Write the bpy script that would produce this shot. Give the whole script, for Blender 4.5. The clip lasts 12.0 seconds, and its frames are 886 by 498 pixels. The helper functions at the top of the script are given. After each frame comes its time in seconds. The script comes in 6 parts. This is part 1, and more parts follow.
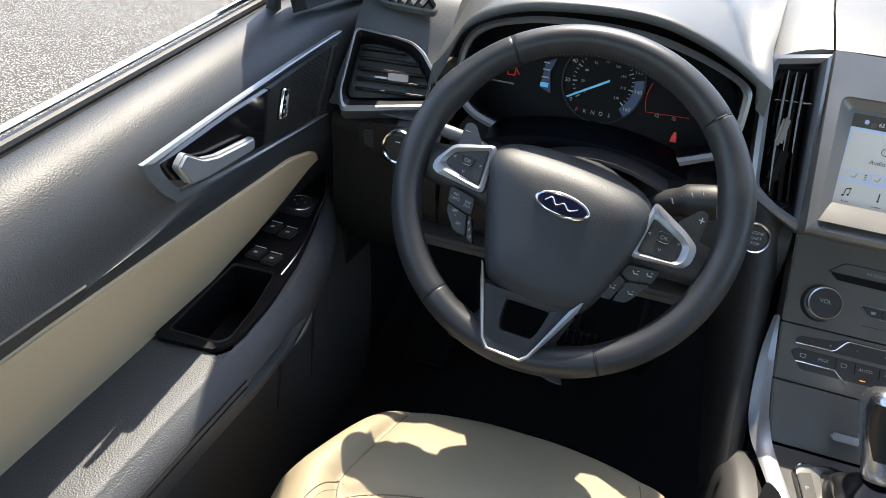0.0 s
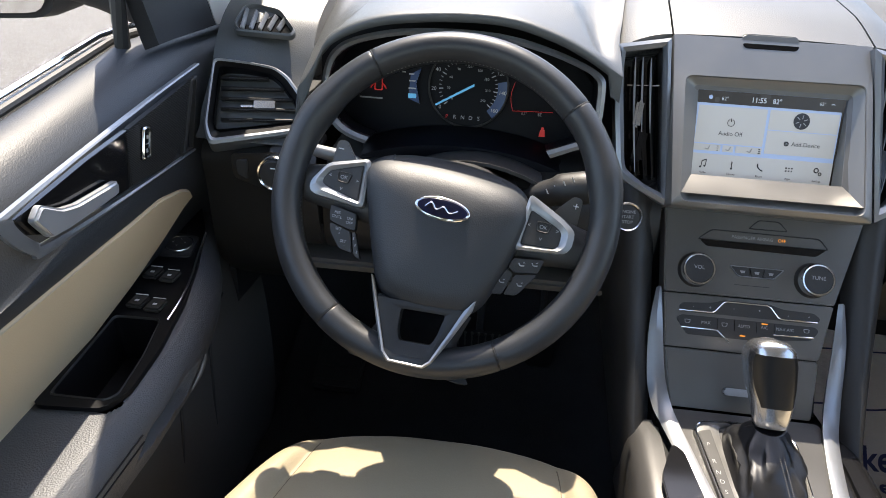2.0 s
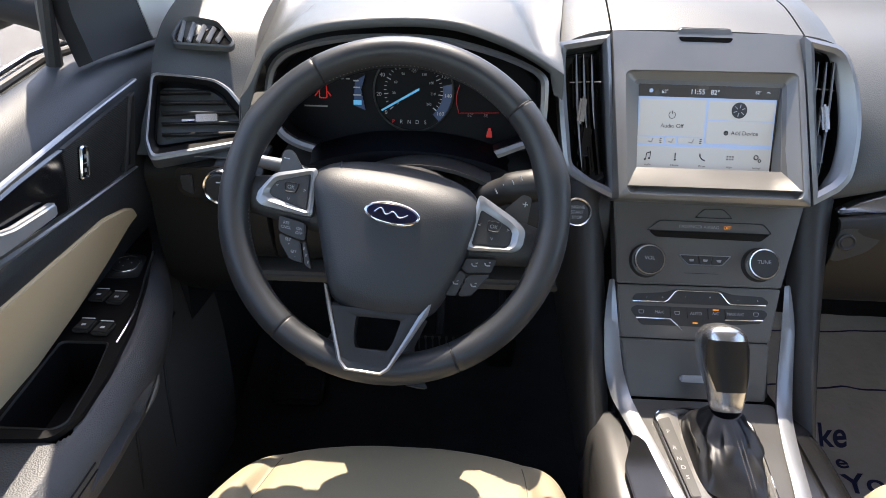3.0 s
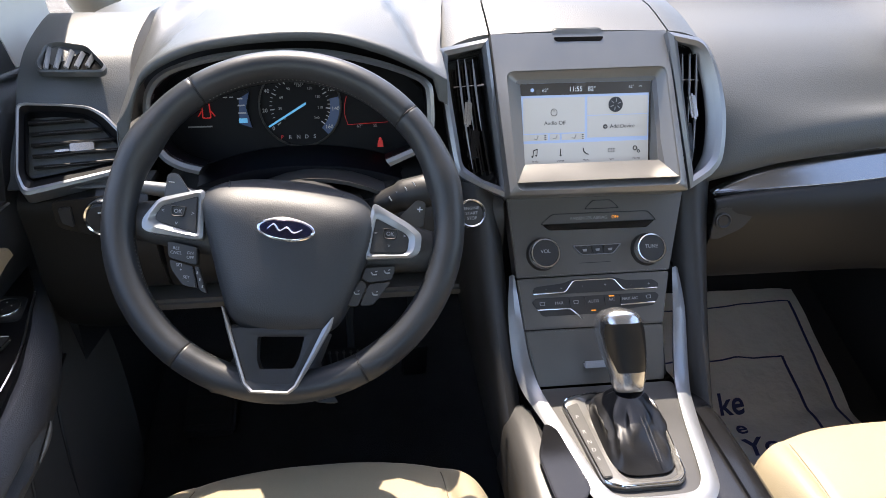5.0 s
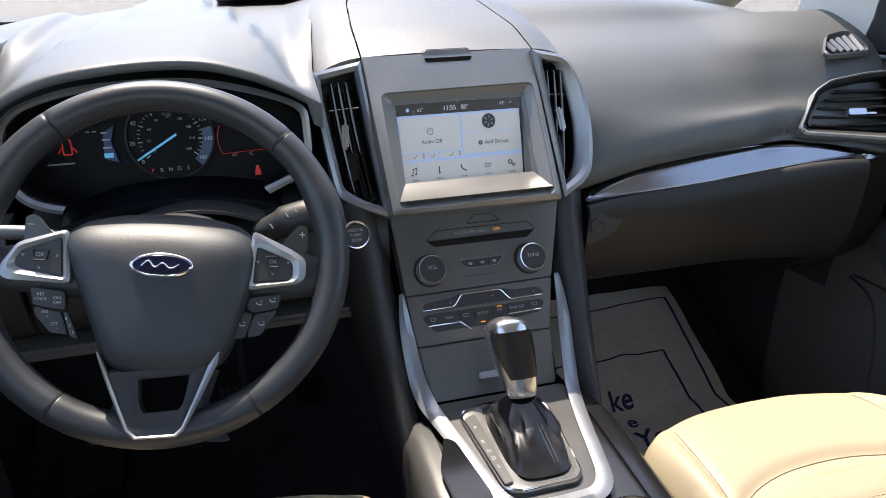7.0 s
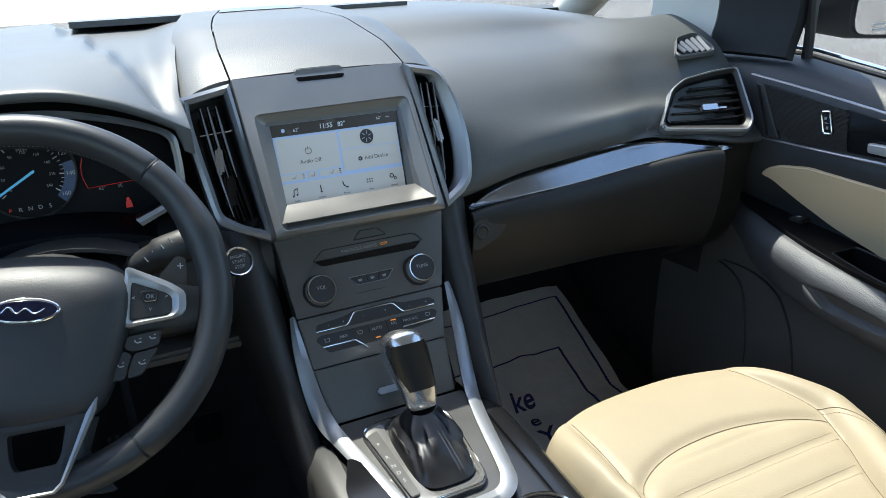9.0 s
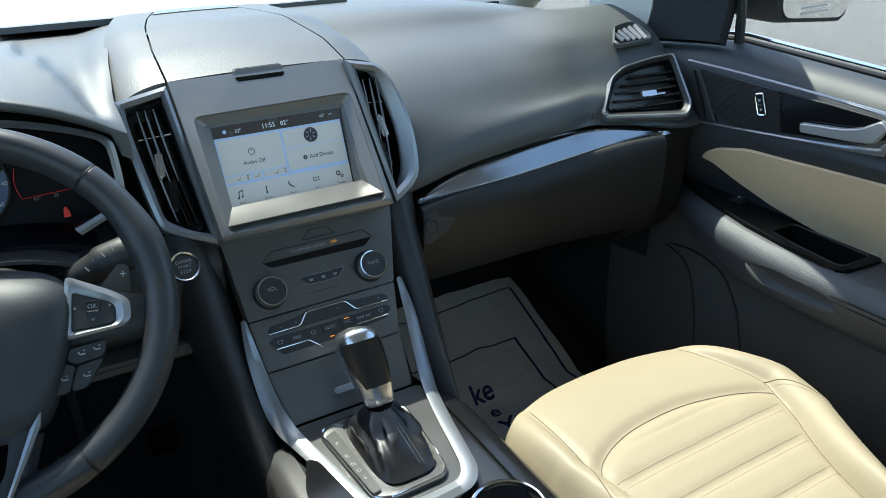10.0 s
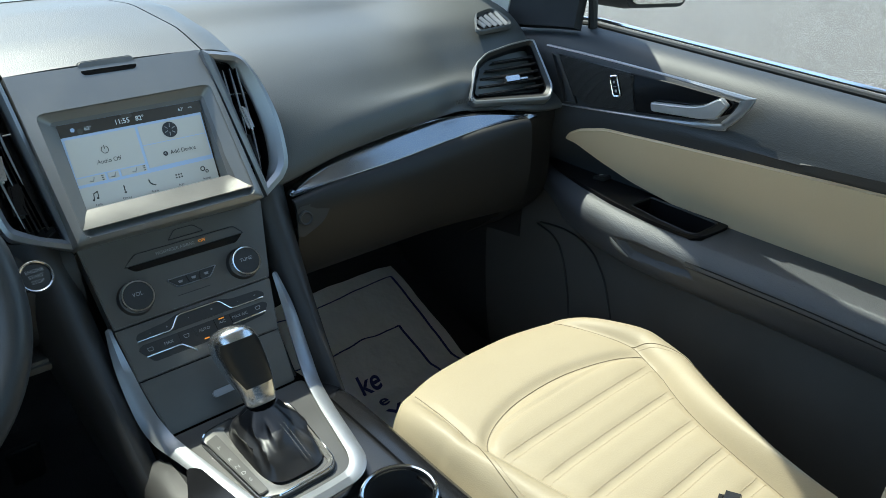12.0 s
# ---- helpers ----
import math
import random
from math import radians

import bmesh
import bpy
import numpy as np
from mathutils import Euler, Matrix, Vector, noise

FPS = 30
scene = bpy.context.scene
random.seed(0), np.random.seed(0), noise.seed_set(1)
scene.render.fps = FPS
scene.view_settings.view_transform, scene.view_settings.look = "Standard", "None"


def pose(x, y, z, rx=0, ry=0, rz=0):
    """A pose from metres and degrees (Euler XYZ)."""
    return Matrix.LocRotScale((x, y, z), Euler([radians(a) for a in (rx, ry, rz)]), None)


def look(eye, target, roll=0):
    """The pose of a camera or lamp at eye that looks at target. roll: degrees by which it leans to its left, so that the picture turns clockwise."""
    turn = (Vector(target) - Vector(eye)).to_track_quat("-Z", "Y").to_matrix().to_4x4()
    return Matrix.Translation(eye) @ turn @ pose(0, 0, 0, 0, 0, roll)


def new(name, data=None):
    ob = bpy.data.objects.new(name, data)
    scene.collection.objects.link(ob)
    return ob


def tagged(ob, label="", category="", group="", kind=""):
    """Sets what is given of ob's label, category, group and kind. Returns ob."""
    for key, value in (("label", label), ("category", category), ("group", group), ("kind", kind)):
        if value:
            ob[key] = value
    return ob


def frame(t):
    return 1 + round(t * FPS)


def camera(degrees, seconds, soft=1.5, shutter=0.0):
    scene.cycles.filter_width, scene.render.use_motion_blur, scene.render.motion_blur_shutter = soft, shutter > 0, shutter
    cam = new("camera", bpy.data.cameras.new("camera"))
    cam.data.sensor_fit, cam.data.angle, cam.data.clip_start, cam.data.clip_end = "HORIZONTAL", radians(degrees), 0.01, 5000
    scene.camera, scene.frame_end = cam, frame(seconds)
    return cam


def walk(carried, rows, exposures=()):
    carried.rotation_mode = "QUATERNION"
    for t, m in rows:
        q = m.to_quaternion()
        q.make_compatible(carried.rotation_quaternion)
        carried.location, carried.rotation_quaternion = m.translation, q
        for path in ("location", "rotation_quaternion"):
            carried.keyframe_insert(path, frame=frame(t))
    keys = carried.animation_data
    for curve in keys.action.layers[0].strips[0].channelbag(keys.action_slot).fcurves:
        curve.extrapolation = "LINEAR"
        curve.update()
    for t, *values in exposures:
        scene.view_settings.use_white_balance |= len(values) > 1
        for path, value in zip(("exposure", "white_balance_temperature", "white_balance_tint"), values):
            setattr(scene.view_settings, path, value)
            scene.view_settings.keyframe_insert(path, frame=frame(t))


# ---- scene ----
cam = camera(63.754, 12.0, soft=0.8)
ROWS = [
    (0.0, -0.3161, -0.9039, 1.2187, 13.930, -25.855, 7.856),
    (0.5, -0.3146, -0.9046, 1.2171, 11.620, -25.122, 6.855),
    (1.0, -0.3102, -0.9025, 1.2182, 9.565, -24.641, 5.702),
    (1.5, -0.3045, -0.9039, 1.2162, 7.544, -24.033, 4.487),
    (2.0, -0.3000, -0.9058, 1.2127, 5.477, -23.478, 3.332),
    (2.5, -0.2947, -0.9047, 1.2114, 3.707, -23.114, 2.304),
    (3.0, -0.2919, -0.9043, 1.2100, 1.998, -22.865, 1.495),
    (5.0, -0.2800, -0.9097, 1.2072, -5.831, -21.898, -0.659),
    (5.5, -0.2768, -0.9108, 1.2067, -8.089, -21.490, -1.003),
    (6.0, -0.2759, -0.9122, 1.2055, -10.457, -21.020, -1.261),
    (6.5, -0.2755, -0.9150, 1.2046, -12.803, -20.558, -1.474),
    (7.0, -0.2733, -0.9158, 1.2056, -15.093, -20.283, -1.669),
    (7.5, -0.2713, -0.9178, 1.2043, -17.387, -19.804, -1.962),
    (9.5, -0.2601, -0.9229, 1.2009, -25.840, -19.465, -4.393),
    (10.0, -0.2582, -0.9254, 1.1977, -27.707, -19.818, -5.137),
    (10.5, -0.2558, -0.9269, 1.1964, -29.754, -20.340, -5.676),
    (11.0, -0.2537, -0.9278, 1.1948, -32.151, -20.846, -5.869),
    (11.5, -0.2523, -0.9310, 1.1943, -34.856, -21.209, -5.741),
    (12.0, -0.2519, -0.9319, 1.1940, -37.612, -21.416, -5.214),
]
EXPOSURES = [(0.0, 2.0, 7080, 9), (3.0, 2.14, 7250, 14), (5.0, 2.2, 7150, 15), (7.5, 1.85, 6930, 12), (9.5, 1.6, 6250, 0), (12.0, 1.55, 6300, -5)]
walk(cam, [(t, pose(x, y, z, 90 + pitch, 0, yaw) @ pose(0, 0, 0, 0, 0, roll)) for t, x, y, z, yaw, pitch, roll in ROWS], EXPOSURES)

# ---- daylight: high sun ahead of the windscreen, clear sky ----
SUN_UP, SUN_TURN = 65.5, -6.0      # degrees above the horizon, and to the right of straight ahead
world = bpy.data.worlds.new("sky")
scene.world = world
world.use_nodes = True
sky = world.node_tree.nodes.new("ShaderNodeTexSky")
sky.sky_type, sky.sun_disc = "NISHITA", False
sky.sun_elevation, sky.sun_rotation = radians(SUN_UP), radians(SUN_TURN)
back = world.node_tree.nodes["Background"]
world.node_tree.links.new(sky.outputs[0], back.inputs[0])
back.inputs[1].default_value = 0.145
sun = new("sun", bpy.data.lights.new("sun", "SUN"))
sun.data.energy, sun.data.angle, sun.data.color = 2.65, radians(0.53), (1.0, 0.95, 0.86)
toward = Vector((math.sin(radians(SUN_TURN)) * math.cos(radians(SUN_UP)), math.cos(radians(SUN_TURN)) * math.cos(radians(SUN_UP)), math.sin(radians(SUN_UP))))
sun.matrix_world = look(toward * 10, (0, 0, 0))


# ---- materials ----
def material(name, base, rough=0.5, metal=0.0, bump=0.0, scale=600.0, vary=0.12, vscale=18.0, kind="noise", coat=0.0, spec=0.5, dust=0.0):
    """A surface with grain relief, patchy tone and slight wear. scale: grains a metre."""
    m = bpy.data.materials.new(name)
    m.use_nodes = True
    n, l = m.node_tree.nodes, m.node_tree.links
    b = n["Principled BSDF"]
    b.inputs["Roughness"].default_value, b.inputs["Metallic"].default_value = rough, metal
    b.inputs["Coat Weight"].default_value, b.inputs["Coat Roughness"].default_value = coat, 0.08
    b.inputs["Specular IOR Level"].default_value = spec
    co = n.new("ShaderNodeTexCoord")
    big = n.new("ShaderNodeTexNoise")
    big.inputs["Scale"].default_value, big.inputs["Detail"].default_value = vscale, 5
    l.new(co.outputs["Object"], big.inputs["Vector"])
    fine = n.new("ShaderNodeTexNoise")
    fine.inputs["Scale"].default_value, fine.inputs["Detail"].default_value = scale * 0.7, 2
    l.new(co.outputs["Object"], fine.inputs["Vector"])
    both = n.new("ShaderNodeMath")
    both.operation = "MULTIPLY_ADD"
    l.new(fine.outputs["Fac"], both.inputs[0])
    both.inputs[1].default_value = 0.4
    l.new(big.outputs["Fac"], both.inputs[2])
    ramp = n.new("ShaderNodeValToRGB")
    ramp.color_ramp.elements[0].position, ramp.color_ramp.elements[1].position = 0.4, 1.0
    ramp.color_ramp.elements[0].color = (*[c * (1 - vary) for c in base], 1)
    ramp.color_ramp.elements[1].color = (*[min(1, c * (1 + vary) + dust * 0.02) for c in base], 1)
    l.new(both.outputs[0], ramp.inputs[0])
    l.new(ramp.outputs[0], b.inputs["Base Color"])
    rr = n.new("ShaderNodeMapRange")
    rr.inputs[3].default_value, rr.inputs[4].default_value = max(0.02, rough - 0.08), min(1, rough + 0.08)
    l.new(big.outputs["Fac"], rr.inputs[0])
    l.new(rr.outputs[0], b.inputs["Roughness"])
    if bump:
        if kind == "leather":
            g = n.new("ShaderNodeTexVoronoi")
            g.feature = "SMOOTH_F1"
            g.inputs["Scale"].default_value = scale
            l.new(co.outputs["Object"], g.inputs["Vector"])
            h = g.outputs["Distance"]
        elif kind == "rib":
            g = n.new("ShaderNodeTexWave")
            g.inputs["Scale"].default_value, g.inputs["Distortion"].default_value = scale, 0.0
            g.bands_direction = "Z"
            l.new(co.outputs["Object"], g.inputs["Vector"])
            h = g.outputs["Fac"]
        else:
            g = n.new("ShaderNodeTexNoise")
            g.inputs["Scale"].default_value, g.inputs["Detail"].default_value = scale, 3
            l.new(co.outputs["Object"], g.inputs["Vector"])
            h = g.outputs["Fac"]
        bu = n.new("ShaderNodeBump")
        bu.inputs["Strength"].default_value, bu.inputs["Distance"].default_value = bump, 0.6 / scale
        l.new(h, bu.inputs["Height"])
        l.new(bu.outputs[0], b.inputs["Normal"])
    return m


def lamp_material(name, colour, strength):
    m = bpy.data.materials.new(name)
    m.use_nodes = True
    b = m.node_tree.nodes["Principled BSDF"]
    b.inputs["Base Color"].default_value = (*colour, 1)
    b.inputs["Emission Color"].default_value = (*colour, 1)
    b.inputs["Emission Strength"].default_value = strength
    b.inputs["Roughness"].default_value = 0.3
    return m


PAD = material("grained_charcoal_vinyl", (0.064, 0.067, 0.067), 0.46, 0, 0.24, 700, 0.1, 9, "leather", spec=0.6)
DOORPAD = material("grained_door_vinyl", (0.034, 0.037, 0.041), 0.5, 0, 0.3, 700, 0.1, 9, "leather", spec=0.42)
ARMPAD = material("padded_armrest_vinyl", (0.050, 0.053, 0.059), 0.56, 0, 0.6, 700, 0.1, 9, "leather", spec=0.8)
HARD = material("hard_black_plastic", (0.027, 0.026, 0.025), 0.5, 0, 0.25, 900, 0.15, 14)
STACKPL = material("satin_dark_plastic", (0.130, 0.124, 0.114), 0.31, 0.3, 0.1, 1500, 0.08, 20)
CONSOLEPL = material("satin_console_plastic", (0.062, 0.060, 0.058), 0.36, 0.2, 0.1, 1500, 0.08, 20)
GLOVEPL = material("grained_glove_box_plastic", (0.018, 0.0172, 0.016), 0.5, 0, 0.25, 900, 0.12, 14, spec=0.35)
DOORLOW = material("hard_lower_door_plastic", (0.088, 0.083, 0.076), 0.55, 0, 0.3, 900, 0.12, 10, spec=0.35)
VENTBLACK = material("black_vent_plastic", (0.006, 0.006, 0.007), 0.42, 0, 0, 900, 0.1, 20, spec=0.18)
DIALBLACK = material("black_dial_face", (0.005, 0.0055, 0.008), 0.5, 0, 0, 900, 0.1, 20, spec=0.15)
CONSOLEBLACK = material("gloss_console_plastic", (0.011, 0.011, 0.012), 0.2, 0, 0, 600, 0.1, 10)
LEVERMETAL = material("satin_lever_metal", (0.46, 0.47, 0.49), 0.38, 0.55, 0, 900, 0.05, 30)
STRIPMETAL = material("smooth_strip_metal", (0.36, 0.36, 0.365), 0.22, 0.95, 0, 1200, 0.02, 30)
SAIL = material("black_corner_trim", (0.010, 0.010, 0.011), 0.65, 0, 0.2, 900, 0.1, 12, spec=0.25)
KNOBBLACK = material("satin_knob_inlay", (0.035, 0.034, 0.033), 0.3, 0.35, 0, 600, 0.1, 10)
GLOSS = material("gloss_black_plastic", (0.008, 0.008, 0.009), 0.12, 0, 0, 600, 0.1, 10)
MATTE = material("matte_black_plastic", (0.020, 0.020, 0.021), 0.6, 0, 0.2, 900, 0.2, 12)
SILVER = material("satin_silver_paint", (0.28, 0.29, 0.305), 0.36, 0.6, 0.06, 2500, 0.06, 30)
PANEL = material("painted_grey_panel", (0.205, 0.201, 0.193), 0.38, 0.5, 0.06, 2500, 0.05, 25)
CHROME = material("bright_chrome", (0.78, 0.78, 0.78), 0.12, 1.0, 0, 600, 0.05, 30)
BRUSHED = material("brushed_aluminium", (0.62, 0.62, 0.63), 0.24, 0.95, 0, 1200, 0.04, 30)
BEIGE = material("beige_leather", (0.350, 0.292, 0.198), 0.5, 0, 0.18, 700, 0.07, 5, "leather", spec=0.25)
BEIGEDOOR = material("beige_door_vinyl", (0.62, 0.495, 0.325), 0.5, 0, 0.2, 800, 0.05, 7, "leather")
PILLAR = material("beige_pillar_cloth", (0.55, 0.53, 0.47), 0.8, 0, 0.3, 900, 0.06, 10)
WHEELPAD = material("wheel_cover_vinyl", (0.029, 0.031, 0.034), 0.48, 0, 0.2, 900, 0.1, 12, "leather", spec=0.45)
LEATHER = material("black_wheel_leather", (0.026, 0.028, 0.031), 0.42, 0, 0.12, 900, 0.15, 15, "leather")
BOOT = material("black_boot_leather", (0.010, 0.010, 0.011), 0.36, 0, 0.10, 900, 0.15, 20, "leather", spec=0.55)
STITCH = material("grey_thread", (0.25, 0.25, 0.24), 0.7, 0, 0.2, 1200, 0.1, 40)
SEAMDARK = material("painted_seam_shade", (0.16, 0.125, 0.08), 0.7, 0, 0.2, 1200, 0.1, 40)
TANSTITCH = material("tan_thread", (0.34, 0.275, 0.185), 0.7, 0, 0.2, 1200, 0.1, 40)
CARPET = material("black_carpet", (0.026, 0.026, 0.027), 0.95, 0, 0.9, 500, 0.3, 30)
PAPER = material("crumpled_paper", (0.86, 0.81, 0.74), 0.75, 0, 0.3, 60, 0.05, 12)
INK = material("navy_ink", (0.03, 0.035, 0.13), 0.6, 0, 0, 600, 0.15, 80)
WHITEMARK = material("white_print", (0.75, 0.75, 0.75), 0.5, 0, 0, 600, 0.03, 80)
GREYMARK = material("dim_grey_print", (0.32, 0.32, 0.32), 0.5, 0, 0, 600, 0.03, 80)
SCREEN = lamp_material("display_white", (0.40, 0.41, 0.41), 0.11)
SCREENBLUE = lamp_material("display_blue", (0.28, 0.38, 0.58), 0.13)
SCREENDARK = material("display_brown_bar", (0.05, 0.038, 0.03), 0.25, 0, 0, 600, 0.1, 40)
SCREENINK = material("display_ink", (0.03, 0.03, 0.035), 0.3, 0, 0, 600, 0.1, 40)
GLOWBLUE = lamp_material("needle_blue", (0.08, 0.36, 0.62), 0.14)
GLOWDEEP = lamp_material("gauge_blue", (0.006, 0.03, 0.10), 0.08)
GLOWRED = lamp_material("warning_red", (0.45, 0.02, 0.02), 0.10)
GLOWWHITE = lamp_material("gauge_white", (0.26, 0.28, 0.30), 0.06)
GLOWAMBER = lamp_material("amber_lamp", (0.8, 0.28, 0.03), 0.25)
RUBBER = material("black_rubber", (0.02, 0.02, 0.02), 0.55, 0, 0.2, 500, 0.2, 20)
BODY = material("white_body_paint", (0.75, 0.75, 0.74), 0.25, 0, 0, 600, 0.02, 5, coat=0.6)
MIRRORGLASS = material("mirror_glass", (0.9, 0.9, 0.9), 0.02, 1.0, 0, 600, 0.0, 5)
HEADLINER = material("grey_headliner", (0.45, 0.44, 0.41), 0.9, 0, 0.3, 900, 0.06, 10)
NAVYBADGE = material("navy_badge", (0.006, 0.008, 0.03), 0.15, 0, 0, 600, 0.1, 60, coat=0.5)


def asphalt():
    m = material("sunlit_asphalt", (0.052, 0.043, 0.031), 0.9, 0, 0.7, 160, 0.35, 3)
    n, l = m.node_tree.nodes, m.node_tree.links
    b = n["Principled BSDF"]
    co = n.new("ShaderNodeTexCoord")
    v = n.new("ShaderNodeTexVoronoi")
    v.inputs["Scale"].default_value = 140
    l.new(co.outputs["Object"], v.inputs["Vector"])
    r = n.new("ShaderNodeValToRGB")
    for e, (p, c) in zip((r.color_ramp.elements[0], r.color_ramp.elements[1], r.color_ramp.elements.new(0.5), r.color_ramp.elements.new(0.78)),
                         ((0.0, (0.018, 0.016, 0.013)), (1.0, (0.17, 0.138, 0.094)), (0.5, (0.046, 0.038, 0.027)), (0.78, (0.080, 0.063, 0.041)))):
        e.position, e.color = p, (*c, 1)
    sep = n.new("ShaderNodeSeparateColor")
    l.new(v.outputs["Color"], sep.inputs[0])
    l.new(sep.outputs[0], r.inputs[0])
    mix = n.new("ShaderNodeMix")
    mix.data_type = "RGBA"
    mix.inputs[0].default_value = 0.62
    old = b.inputs["Base Color"].links[0].from_socket
    l.new(old, mix.inputs[6])
    l.new(r.outputs[0], mix.inputs[7])
    l.new(mix.outputs[2], b.inputs["Base Color"])
    return m


ASPHALT = asphalt()


# ---- builders ----
def thing(name, at, label, category, group="", kind=""):
    e = new(name)
    e.location = at
    e.empty_display_size = 0.05
    return tagged(e, label, category, group, kind)


def part(name, bm, mat, parent=None, label="", smooth=40):
    """Links a bmesh, given in world places, as one mesh under a thing or a part."""
    bmesh.ops.recalc_face_normals(bm, faces=bm.faces)
    me = bpy.data.meshes.new(name)
    bm.to_mesh(me)
    bm.free()
    me.materials.append(mat)
    ob = new(name, me)
    if parent is not None:
        ob.parent = parent
        ob.matrix_parent_inverse = Matrix.Translation(parent.location).inverted() if parent.type == "EMPTY" else Matrix()
    if smooth:
        me.shade_smooth()
        me.set_sharp_from_angle(angle=radians(smooth))
    if label:
        ob["label"] = label
    return ob


def spline(points, n=8, closed=False):
    """Points along a smooth curve through the given ones."""
    p = [np.array(q, float) for q in points]
    k, out = len(p), []
    for i in range(k if closed else k - 1):
        a, b, c, d = (p[(i - 1) % k], p[i], p[(i + 1) % k], p[(i + 2) % k]) if closed else (p[max(i - 1, 0)], p[i], p[i + 1], p[min(i + 2, k - 1)])
        for j in range(n):
            t = j / n
            out.append(0.5 * (2 * b + (c - a) * t + (2 * a - 5 * b + 4 * c - d) * t * t + (3 * b - a - 3 * c + d) * t ** 3))
    if not closed:
        out.append(p[-1])
    return out


def rounded(poly, r, n=4):
    """A 2D polygon with its corners rounded."""
    out, k = [], len(poly)
    for i in range(k):
        a, b, c = (np.array(poly[(i + j) % k], float) for j in (-1, 0, 1))
        u, v = a - b, c - b
        q = min(r, np.linalg.norm(u) * 0.45, np.linalg.norm(v) * 0.45)
        s, e = b + u / np.linalg.norm(u) * q, b + v / np.linalg.norm(v) * q
        for j in range(n + 1):
            t = j / n
            out.append(tuple((1 - t) ** 2 * s + 2 * t * (1 - t) * b + t * t * e))
    return out


def grid(rows, closed_u=False, closed_v=False, thick=0.0):
    bm = bmesh.new()
    vs = [[bm.verts.new(p) for p in row] for row in rows]
    nu, nv = len(vs), len(vs[0])
    for i in range(nu if closed_u else nu - 1):
        for j in range(nv if closed_v else nv - 1):
            q = [vs[i][j], vs[(i + 1) % nu][j], vs[(i + 1) % nu][(j + 1) % nv], vs[i][(j + 1) % nv]]
            bm.faces.new(q)
    if thick:
        bmesh.ops.recalc_face_normals(bm, faces=bm.faces)
        bm.normal_update()
        inner = [[bm.verts.new(v.co - v.normal * thick) for v in row] for row in vs]
        old = [f[:] for f in ([v for v in f.verts] for f in bm.faces)]
        twin = {a: b for ra, rb in zip(vs, inner) for a, b in zip(ra, rb)}
        rim = [tuple(e.verts) for e in bm.edges if len(e.link_faces) == 1]
        for f in old:
            bm.faces.new([twin[v] for v in reversed(f)])
        for a, b in rim:
            bm.faces.new((a, b, twin[b], twin[a]))
    return bm


def loft(loops):
    """A closed body through closed loops of equally many points, capped at its ends."""
    bm = bmesh.new()
    vs = [[bm.verts.new(p) for p in lp] for lp in loops]
    for a, b in zip(vs, vs[1:]):
        for j in range(len(a)):
            k = (j + 1) % len(a)
            bm.faces.new((a[j], a[k], b[k], b[j]))
    bm.faces.new(vs[0][::-1])
    bm.faces.new(vs[-1])
    return bm


def tube(path, r, sides=10, closed=False, flat=1.0, up=(0, 0, 1)):
    """A round or flattened bar along a path; r: one radius or one for each point."""
    p = [Vector(q) for q in path]
    loops = []
    for i, q in enumerate(p):
        a = p[(i - 1) % len(p)] if closed else p[max(i - 1, 0)]
        b = p[(i + 1) % len(p)] if closed else p[min(i + 1, len(p) - 1)]
        t = (b - a).normalized()
        s = t.cross(Vector(up))
        s = s.normalized() if s.length > 1e-4 else t.orthogonal().normalized()
        w = s.cross(t)
        rr = r[i] if hasattr(r, "__len__") else r
        loops.append([q + s * math.cos(k * math.tau / sides) * rr + w * math.sin(k * math.tau / sides) * rr * flat for k in range(sides)])
    if closed:
        return grid(loops, True, True)
    return loft(loops)


def plate(poly, m, depth, bevel=0.0, seg=2):
    """A 2D outline in the plane of m, standing out along its z by depth (down from 0 to -depth), edges rounded."""
    bm = bmesh.new()
    f = bm.faces.new([bm.verts.new(m @ Vector((x, y, 0))) for x, y in poly])
    n = (m.to_3x3() @ Vector((0, 0, 1))).normalized()
    f.normal_update()
    if f.normal.dot(n) < 0:
        f.normal_flip()
    g = bmesh.ops.extrude_face_region(bm, geom=[f])
    new_v = [e for e in g["geom"] if isinstance(e, bmesh.types.BMVert)]
    bmesh.ops.translate(bm, verts=new_v, vec=-n * depth)
    bmesh.ops.recalc_face_normals(bm, faces=bm.faces)
    if bevel:
        ed = [e for e in bm.edges if len(e.link_faces) == 2 and e.calc_face_angle(0) > 1.2 and all(v not in new_v for v in e.verts)]
        bmesh.ops.bevel(bm, geom=ed, offset=bevel, segments=seg, affect="EDGES", clamp_overlap=True)
    return bm


def frame_ring(outer, inner, m, depth, lip=0.0, crown=0.0):
    """A flat frame between two outlines of equally many points. lip: how far its inner rim lies lower; crown: its rounded rise."""
    k = len(outer)
    def at(p, z):
        return m @ Vector((p[0], p[1], z))
    mid = [((a[0] + b[0]) / 2, (a[1] + b[1]) / 2) for a, b in zip(outer, inner)]
    rings = [[at(p, -depth) for p in outer], [at(p, -0.001) for p in outer], [at(p, crown) for p in mid], [at(p, -lip) for p in inner], [at(p, -depth - lip) for p in inner]]
    return grid(rings, False, True)


